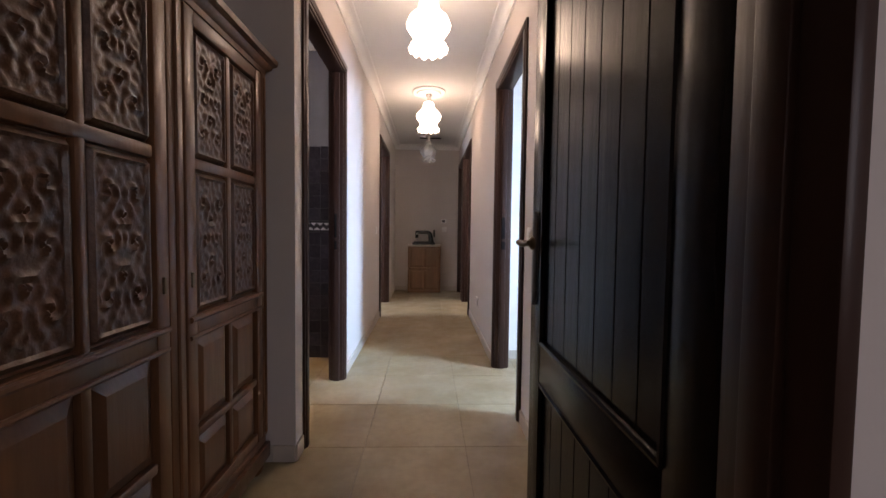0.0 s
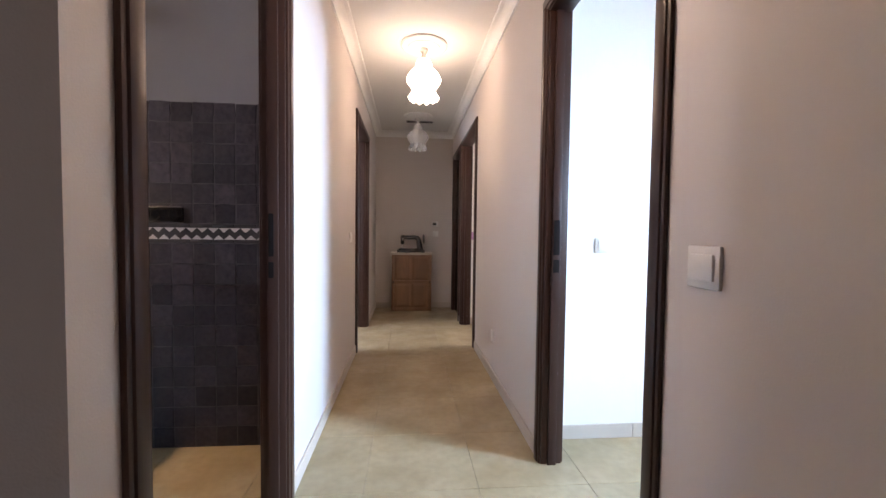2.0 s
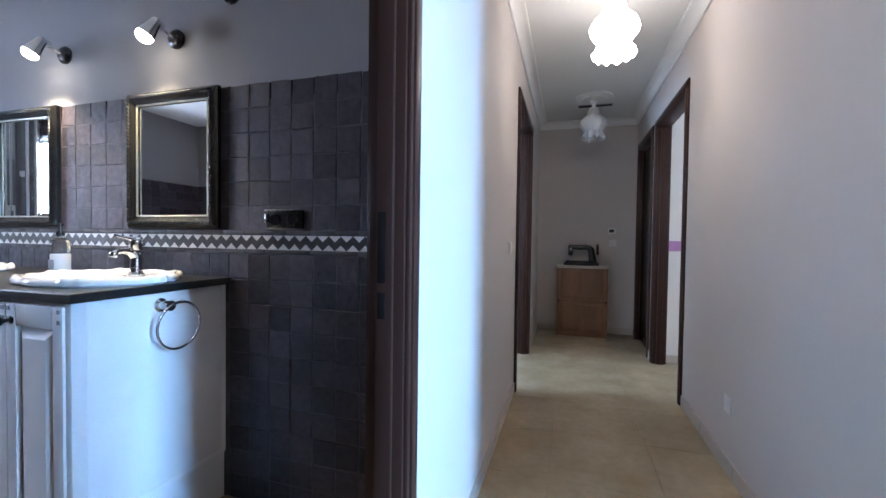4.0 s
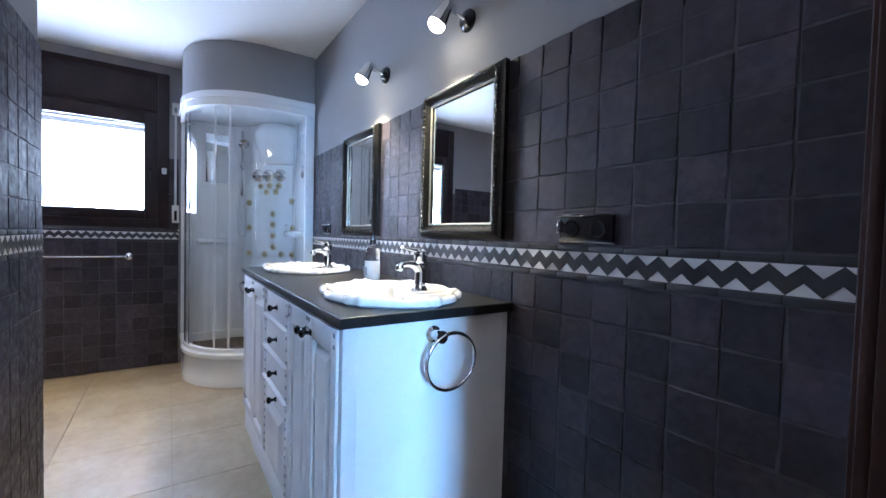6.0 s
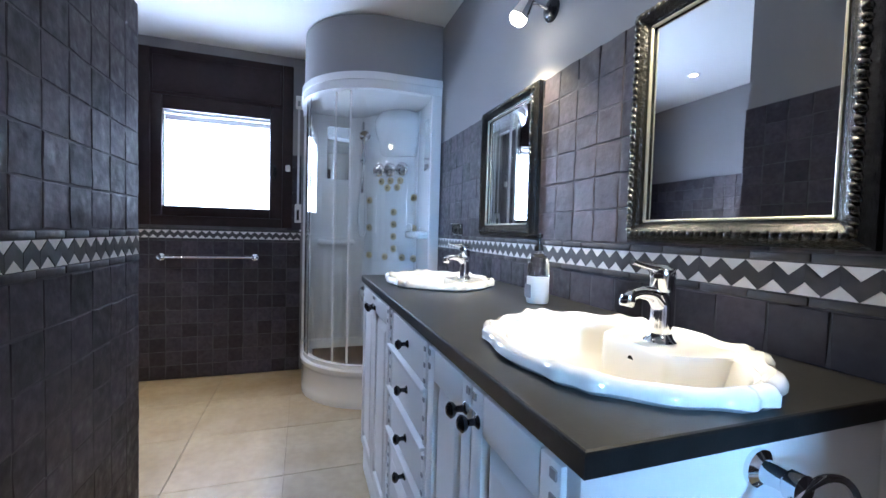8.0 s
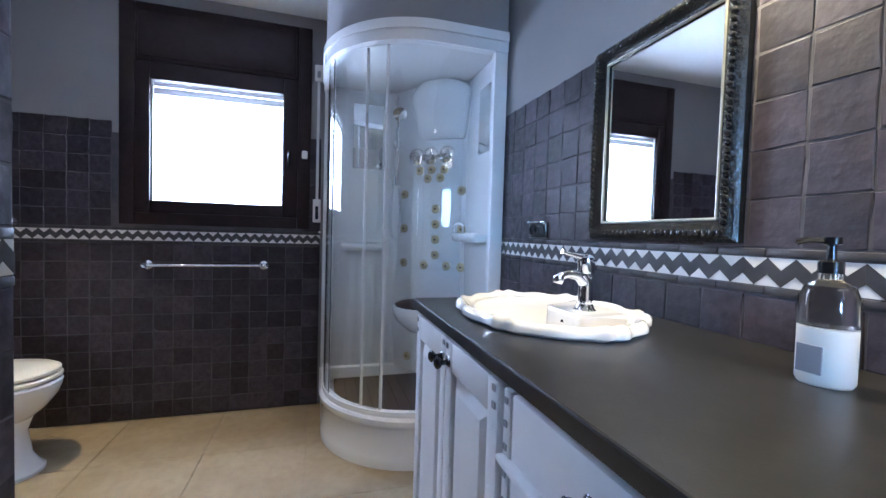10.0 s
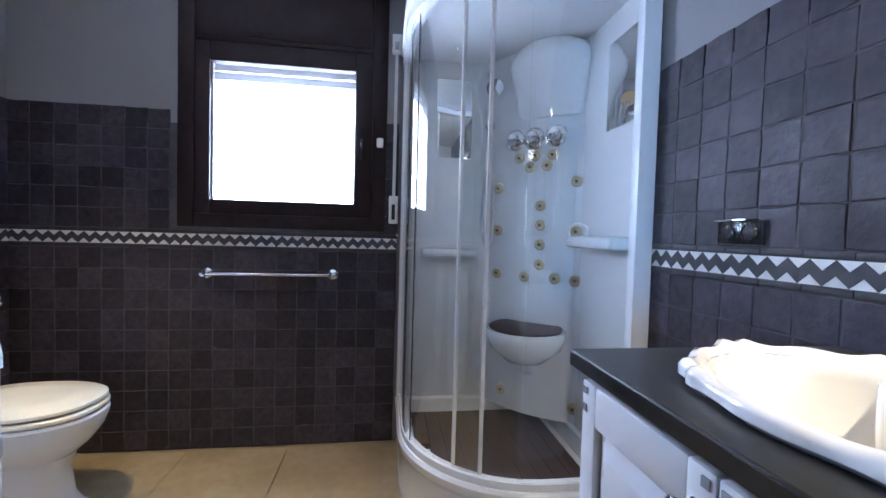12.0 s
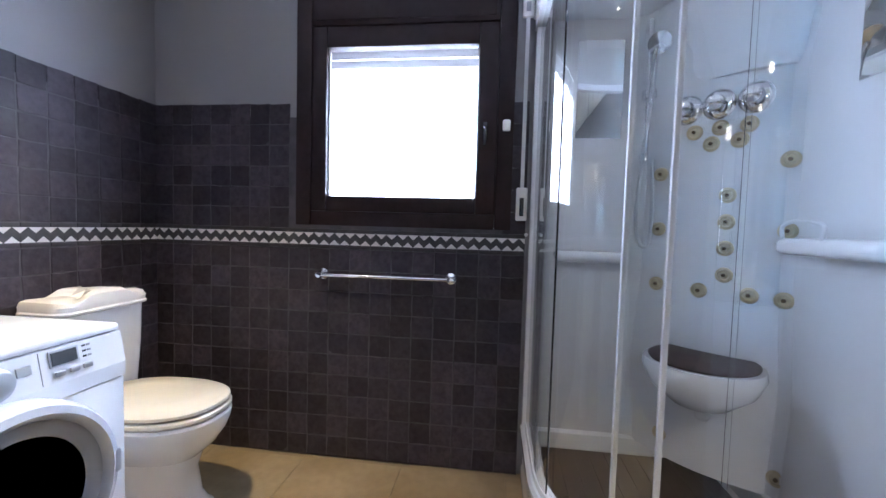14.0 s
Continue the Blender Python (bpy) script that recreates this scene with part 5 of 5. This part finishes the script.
# ---- bathroom: toilet and washing machine ----
def oval(cx, cy, a, b, z, n=40, front=0.0):
    pts = []
    for i in range(n):
        t = 2 * math.pi * i / n
        x, y = a * math.copysign(abs(math.cos(t)) ** 0.84, math.cos(t)), b * math.copysign(abs(math.sin(t)) ** 0.84, math.sin(t))
        pts.append((cx + x * (1 - front * max(0, y / b)), cy + y, z * 1.075))
    return pts


def toilet():
    t = thing("toilet", pose(-3.632, AW + 0.022, 0), "white porcelain toilet with cream seat, lid closed", "toilet")
    part("foot", loft(bm_new(), [oval(0, 0.36, 0.145, 0.26, 0.0), oval(0, 0.36, 0.145, 0.26, 0.012), oval(0, 0.355, 0.132, 0.242, 0.03), oval(0, 0.35, 0.118, 0.222, 0.07), oval(0, 0.345, 0.114, 0.212, 0.17), oval(0, 0.36, 0.122, 0.222, 0.235)]), PORCELAIN, t)
    part("bowl", loft(bm_new(), [oval(0, 0.36, 0.112, 0.21, 0.22), oval(0, 0.385, 0.150, 0.245, 0.27), oval(0, 0.40, 0.178, 0.265, 0.32), oval(0, 0.405, 0.186, 0.272, 0.355), oval(0, 0.405, 0.188, 0.274, 0.372), oval(0, 0.405, 0.180, 0.268, 0.380)]), PORCELAIN, t)
    part("seat", loft(bm_new(), [oval(0, 0.415, 0.182, 0.255, 0.384), oval(0, 0.415, 0.188, 0.262, 0.390), oval(0, 0.415, 0.188, 0.262, 0.400), oval(0, 0.415, 0.182, 0.256, 0.405)]), SEATCREAM, t, "cream toilet seat")
    part("lid", loft(bm_new(), [oval(0, 0.412, 0.180, 0.252, 0.409), oval(0, 0.412, 0.187, 0.259, 0.414), oval(0, 0.412, 0.186, 0.258, 0.424), oval(0, 0.412, 0.170, 0.242, 0.433), oval(0, 0.412, 0.09, 0.15, 0.437)]), SEATCREAM, t, "cream closed lid")
    for x in (-0.07, 0.07):
        part("hinge", cyl(bm_new(), (x - 0.02, 0.175, 0.437), (x + 0.02, 0.175, 0.437), 0.011, 12), CHROME, t)
    def rounded(hx, y0, y1, z, r, hump=0.0, n=6):
        """Plan with rounded front corners; the upper edge swells in the middle."""
        pts = []
        for cx, a0 in ((hx - r, 0), (-hx + r, 90)):
            for i in range(n + 1):
                a = math.radians(a0 + 90 * i / n)
                pts.append((cx + r * math.cos(a), y1 - r + r * math.sin(a)))
            if cx > 0:
                pts += [(cx - 2 * (hx - r) * k / 20, y1) for k in range(1, 20)]
        pts += [(-hx + 2 * hx * k / 20, y0) for k in range(21)]
        out = []
        for x, y in pts:
            u = x / hx
            out.append((x * 0.86 - 0.030, y, z + hump * (1 / (1 + math.exp((abs(u) - 0.52) * 16)) + 0.35 * max(0, abs(u) - 0.8) / 0.2)))
        return out
    part("cistern", loft(bm_new(), [rounded(0.172, 0.02, 0.165, 0.355, 0.05), rounded(0.188, 0.02, 0.172, 0.42, 0.05), rounded(0.204, 0.02, 0.178, 0.62, 0.05), rounded(0.208, 0.02, 0.180, 0.775, 0.05)]), PORCELAIN, t)
    part("cistern_lid", loft(bm_new(), [rounded(0.208, 0.018, 0.180, 0.770, 0.05), rounded(0.222, 0.016, 0.194, 0.776, 0.055), rounded(0.224, 0.016, 0.196, 0.784, 0.055), rounded(0.219, 0.018, 0.191, 0.790, 0.055),
                                        rounded(0.221, 0.018, 0.193, 0.806, 0.055, 0.006), rounded(0.214, 0.022, 0.186, 0.816, 0.055, 0.026), rounded(0.195, 0.032, 0.168, 0.820, 0.05, 0.034), rounded(0.10, 0.08, 0.12, 0.820, 0.015, 0.036)]), PORCELAIN, t, "curved porcelain cistern lid")
    part("flush_button", lathe(bm_new(), [(0, 0), (0.026, 0), (0.027, 0.005), (0.018, 0.008), (0.0, 0.008)], 24, pose(-0.03, 0.10, 0.853)), CHROME, t, "chrome flush button")


toilet()


def washing_machine():
    w = thing("washing_machine", pose(-2.954, AW + 0.05, 0), "white front-loading washing machine beside the toilet", "washing machine")
    W, D, H = 0.30, 0.625, 0.842
    part("body", boxed(-W, W, 0.0, D - 0.03, 0.015, H - 0.024, bevel=0.012), APPLIANCE, w)
    part("top", boxed(-W, W, 0.0, D - 0.01, H - 0.023, H, bevel=0.010), APPLIANCE, w)
    cz, FB = 0.502, 0.695
    part("front_sheet", boxed(-W, W, D - 0.03, D, 0.03, FB - 0.002, bevel=0.004), APPLIANCE, w)
    part("foot_panel", boxed(-W + 0.01, W - 0.01, D - 0.02, D - 0.004, 0.0, 0.028, bevel=0.003), APPLIANCE, w)
    # sloped control fascia
    bm = bm_new()
    loft(bm, [[(s, D - 0.03, FB), (s, D + 0.005, FB + 0.002), (s, D + 0.005, 0.735), (s, D - 0.010, H - 0.024), (s, D - 0.04, H - 0.024)] for s in (-W, W)])
    f = part("fascia", bm, APPLIANCE, w, smooth=False)

    def on(x, z, d=0.0):
        k = (z - 0.735) / (H - 0.024 - 0.735)
        return (x, D + 0.005 - 0.015 * max(0, k) + d, z)

    def plaque(name, x0, x1, z0, z1, proud, m, lab=""):
        a, b = on(0, z0), on(0, z1)
        bm = bm_new()
        loft(bm, [[(x0, a[1] - 0.01, z0), (x1, a[1] - 0.01, z0), (x1, b[1] - 0.01, z1), (x0, b[1] - 0.01, z1)], [(x0, a[1] + proud, z0), (x1, a[1] + proud, z0), (x1, b[1] + proud, z1), (x0, b[1] + proud, z1)]])
        part(name, bm, m, f, lab, smooth=False)
    plaque("display_rim", -0.179, -0.111, 0.774, 0.812, 0.0022, SILVERPLASTIC)
    plaque("display", -0.174, -0.116, 0.778, 0.808, 0.0034, DISPLAY, "dark grey display")
    plaque("drawer", 0.09, 0.285, 0.735, 0.805, 0.004, APPLIANCE, "detergent drawer")
    plaque("rocker", -0.072, -0.044, 0.776, 0.796, 0.004, SILVERPLASTIC)
    plaque("panel_joint", -0.0925, -0.0910, 0.740, 0.815, 0.0008, GREYPLASTIC)
    for x in (-0.196, -0.164, -0.130):
        p = on(x, 0.757, 0.002)
        part("button", boxed(p[0] - 0.011, p[0] + 0.011, p[1] - 0.006, p[1] + 0.005, 0.751, 0.763, bevel=0.003), SILVERPLASTIC, f)
    for k in range(3):
        for x in (-0.194, -0.206):
            p = on(x, 0.780 + 0.013 * k)
            part("indicator", boxed(p[0] - 0.004, p[0] + 0.004, p[1] - 0.004, p[1] + 0.0015, p[2] - 0.0022, p[2] + 0.0022), DISPLAY if x > -0.2 else GREYPLASTIC, f, smooth=False)
    part("dial", lathe(bm_new(), [(0, 0), (0.036, 0.0), (0.034, 0.022), (0.026, 0.028), (0.0, 0.028)], 32, pose(*on(0.005, 0.778)) @ pose(0, 0, 0, -90)), SILVERPLASTIC, f, "round grey dial")
    # porthole door
    at = pose(0, D + 0.026, cz) @ pose(0, 0, 0, -90)
    d = part("door", lathe(bm_new(), [(0.188, 0.012), (0.194, 0.032), (0.205, 0.040), (0.221, 0.034), (0.231, 0.012), (0.232, -0.02), (0.21, -0.02), (0.188, -0.01), (0.188, 0.012)], 56, at), DOORRING, w, "silver round porthole door")
    part("inner_ring", lathe(bm_new(), [(0.126, -0.016), (0.131, -0.004), (0.150, 0.010), (0.172, 0.020), (0.189, 0.022), (0.190, -0.012), (0.126, -0.018)], 56, at), GREYPLASTIC, d, "dark grey inner ring")
    part("porthole_glass", lathe(bm_new(), [(0.004, -0.016), (0.05, -0.013), (0.09, -0.009), (0.128, -0.002), (0.128, -0.02), (0.004, -0.024)], 48, at), SMOKED, d, "dark curved glass", smooth=False)
    part("latch", boxed(-0.228, -0.206, D + 0.046, D + 0.064, cz - 0.03, cz + 0.03, bevel=0.005), SILVERPLASTIC, d)


washing_machine()

c = thing("downlight", pose(-3.2, 1.62, EC - 0.02), "small round recessed ceiling spotlight, lit", "downlight")
part("trim_ring", lathe(bm_new(), [(0.030, 0.0), (0.045, 0.0), (0.044, -0.006), (0.032, -0.008), (0.030, 0.0)], 32), WHITEMETAL, c)
part("lens", lathe(bm_new(), [(0, -0.001), (0.030, -0.001), (0.029, -0.004), (0.0, -0.005)], 24), DOWNGLOW, c, "glowing lamp face")
lamp("downlight_beam", "SPOT", (-3.2, 1.62, EC - 0.035), (-3.2, 1.62, 0), 108, (1.0, 0.75, 0.36), 0.03, spot=82, blend=1.0)

p = thing("water_valve", pose(CX, SW - 0.012, 0.09), "small chrome water valve near the wall corner", "valve")
part("body", lathe(bm_new(), [(0, 0), (0.022, 0), (0.022, 0.005), (0.010, 0.010), (0.010, 0.045), (0.0, 0.046)], 18, pose(0, 0, 0, 0, -90, 0)), CHROME, p)
part("handle", lathe(bm_new(), [(0, 0), (0.014, 0.0), (0.016, 0.012), (0.012, 0.030), (0.0, 0.032)], 16, pose(-0.036, 0, 0.008)), CHROME, p)
part("outlet", cyl(bm_new(), (-0.036, 0, 0.0), (-0.036, 0, -0.05), 0.008, 12), CHROME, p)


# ---- wall tiles ----
ROW_LOW, ROW_UP = 0.101, 0.0975
BAND0, BAND1 = 1.010, 1.105
rng = random.Random(7)


def zellige_mesh(k, h):
    """One hand-cut tile facing -y, centred, with uneven edges and a slightly dished face."""
    bm = bm_new()
    w, t = 0.1 - 0.0022, 0.008
    jit = lambda s: rng.uniform(-s, s)
    c = []
    for sx, sz in ((-1, -1), (0, -1), (1, -1), (1, 0), (1, 1), (0, 1), (-1, 1), (-1, 0)):
        c.append((sx * w / 2 + (jit(0.0018) if sx else jit(0.02)) - sx * abs(jit(0.0012)), sz * h / 2 + (jit(0.0018) if sz else jit(0.02)) - sz * abs(jit(0.0012))))
    k = rng.uniform(0.94, 0.975)
    back = [bm.verts.new((x, 0, z)) for x, z in c]
    mid = [bm.verts.new((x, -t + 0.0018 + jit(0.0006), z)) for x, z in c]
    top = [bm.verts.new((x * k + jit(0.0014), -t + jit(0.00035), z * k + jit(0.0014))) for x, z in c]
    ctr = bm.verts.new((jit(0.02), -t + jit(0.0003), jit(0.02)))
    for i in range(8):
        j = (i + 1) % 8
        bm.faces.new((back[i], back[j], mid[j], mid[i]))
        bm.faces.new((mid[i], mid[j], top[j], top[i]))
        bm.faces.new((top[i], top[j], ctr))
    bmesh.ops.recalc_face_normals(bm, faces=bm.faces[:])
    for f in bm.faces:
        f.smooth = False
    me = bpy.data.meshes.new("tile")
    bm.to_mesh(me)
    bm.free()
    me.materials.append(ZELLIGE)
    return me


LOW = [zellige_mesh(k, ROW_LOW - 0.0022) for k in range(16)]
UP = [zellige_mesh(k, ROW_UP - 0.0022) for k in range(16)]


def joined_tiles(name, places, owner):
    """The tiles past the counted ones, as one mesh."""
    vs, fs = [], []
    for me, m in places:
        o = len(vs)
        vs += [m @ v.co for v in me.vertices]
        fs += [[o + i for i in p.vertices] for p in me.polygons]
    me = bpy.data.meshes.new(name)
    me.from_pydata([tuple(v) for v in vs], [], fs)
    me.materials.append(ZELLIGE)
    ob = new(name, me)
    ob.parent = owner
    ob["kind"] = "stuff"


def clad(owner, origin, turn, length, upper, skip, near):
    """Tiles, trims and zigzag band over a wall: u runs along it from origin; near(u) picks the counted tiles."""
    base = Matrix.Translation(origin) @ pose(0, 0, 0, 0, 0, turn)
    rows = [(ROW_LOW * (i + 0.5), LOW) for i in range(10)] + [(BAND1 + ROW_UP * (i + 0.5), UP) for i in range(upper)]
    own, rest = [], []
    for z, kinds in rows:
        n = int(length / 0.1 + 0.5)
        for i in range(n):
            u = (i + 0.5) * length / n
            if skip(u, z):
                continue
            m = base @ pose(u, -0.0015, z, rng.uniform(-1.1, 1.1), rng.uniform(-0.7, 0.7), rng.uniform(-1.1, 1.1)) @ Matrix.Diagonal((length / n / 0.1, 1, 1, 1))
            (own if near(u) and len(own) < 300 else rest).append((kinds[rng.randrange(16)], m))
    top = BAND1 + ROW_UP * upper

    def runs(z):
        """Stretches of the wall at height z that are not skipped."""
        out, a = [], None
        n = int(length / 0.005)
        for i in range(n + 1):
            u = length * i / n
            if skip(u, z) or i == n:
                if a is not None and u - a > 0.02:
                    out.append((a, u))
                a = None
            elif a is None:
                a = u
        return out
    bm = bm_new()
    for z in range(1, int(top / 0.05)):
        zz = z * 0.05
        for a, b in runs(zz):
            box(bm, a, b, -0.0080, -0.0004, zz - 0.025 if z > 1 else 0.0, zz + 0.025)
    g = link_mesh("grout_bed", bm, ZGROUT, owner)
    g.matrix_basis = base
    g["kind"] = "stuff"
    zm = 0.5 * (BAND0 + BAND1)
    for z0, z1 in ((BAND0 + 0.0015, BAND0 + 0.0175), (BAND1 - 0.0175, BAND1 - 0.0015)):
        bm = bm_new()
        for a, b in runs(zm):
            k = max(1, int((b - a) / 0.1))
            for i in range(k):
                box(bm, a + (b - a) * i / k + 0.0007, a + (b - a) * (i + 1) / k - 0.0007, -0.0115 + rng.uniform(-0.0008, 0.0008), -0.003, z0 + rng.uniform(-0.0005, 0.0005), z1, 0.0025)
        g = link_mesh("trim_tiles", bm, ZTRIM, owner, True)
        g.matrix_basis = base
        g["kind"] = "stuff"
    lo, hi = BAND0 + 0.0195, BAND1 - 0.0195
    bm = bm_new()
    for a, b in runs(zm):
        box(bm, a, b, -0.0094, -0.003, lo, hi)
    link_mesh("band_field", bm, ZWHITE, owner).matrix_basis = base
    # zigzag: every stroke a four-sided piece proud of the white field
    bm = bm_new()
    p, th = 0.05, 0.033
    for a, b in runs(zm):
        k = max(1, int((b - a) / p))
        s = (b - a) / k
        for i in range(k):
            for e in (0, 1):
                u0, u1 = a + s * (i + 0.5 * e), a + s * (i + 0.5 * e + 0.5)
                za, zb = (lo, hi - th) if e == 0 else (hi - th, lo)
                ja, jb = rng.uniform(-0.0012, 0.0012), rng.uniform(-0.0012, 0.0012)
                q = [(u0, za), (u1, zb), (u1, zb + th), (u0, za + th)]
                loft(bm, [[(x, -0.008, z + ja) for x, z in q], [(x, -0.0106 + jb * 0.3, z + ja) for x, z in q]], True, True)
    g = link_mesh("zigzag", bm, ZBLACK, owner)
    g.matrix_basis = base
    g["kind"] = "stuff"
    # the tiles themselves
    for me, m in own:
        ob = new("tile", me)
        ob.parent = owner
        ob.matrix_basis = m
    if rest:
        joined_tiles("tiles_rest", rest, owner)


LN = (HL - TH) - SX
clad(wall_n, (SX, NW, 0), 0, LN, 6, lambda u, z: (VX0 + 0.03 < SX + u < VX1 - 0.03 and z < 0.84), lambda u: u > 0.45)
clad(wall_w, (WW, AW, 0), 90, SY - 0.02 - AW, 6, lambda u, z: (WIN[0] < AW + u < WIN[1] and z > WIN[2]), lambda u: True)
clad(wall_s, (HL - TH, SW, 0), 180, HL - TH - CX + 0.008, 7, lambda u, z: False, lambda u: u > 0.3)
clad(wall_a, (CX, AW, 0), 180, CX - WW, 6, lambda u, z: False, lambda u: u > 0.1)
clad(wall_c, (CX, SW, 0), -90, SW - AW, 7, lambda u, z: False, lambda u: False)


# ---- floor tiles ----
fm = bpy.data.meshes.new("floor_tile")
b = boxed(-0.2388, 0.2388, -0.2388, 0.2388, -0.012, 0.0, bevel=0.001, seg=1)
b.to_mesh(fm)
b.free()
fm.materials.append(FLOOR)
far = bm_new()
for i in range(-10, 9):
    for j in range(-12, 10):
        x, y = 0.477 + 0.48 * i, 3.55 + 0.48 * j
        if not (-4.3 < x < 4.2 and -2.1 < y < 7.75):
            continue
        if (-0.9 < x < 1.5 and y > 0.2) or (x < 0.2 and 0.8 < y < 4.0):
            ob = new("floor_tile", fm)
            ob.parent = floor
            ob.location = (x, y, 0)
        else:
            box(far, x - 0.2385, x + 0.2385, y - 0.2385, y + 0.2385, -0.012, 0.0)
o = link_mesh("floor_tiles_far", far, FLOOR, floor)
o["kind"] = "stuff"
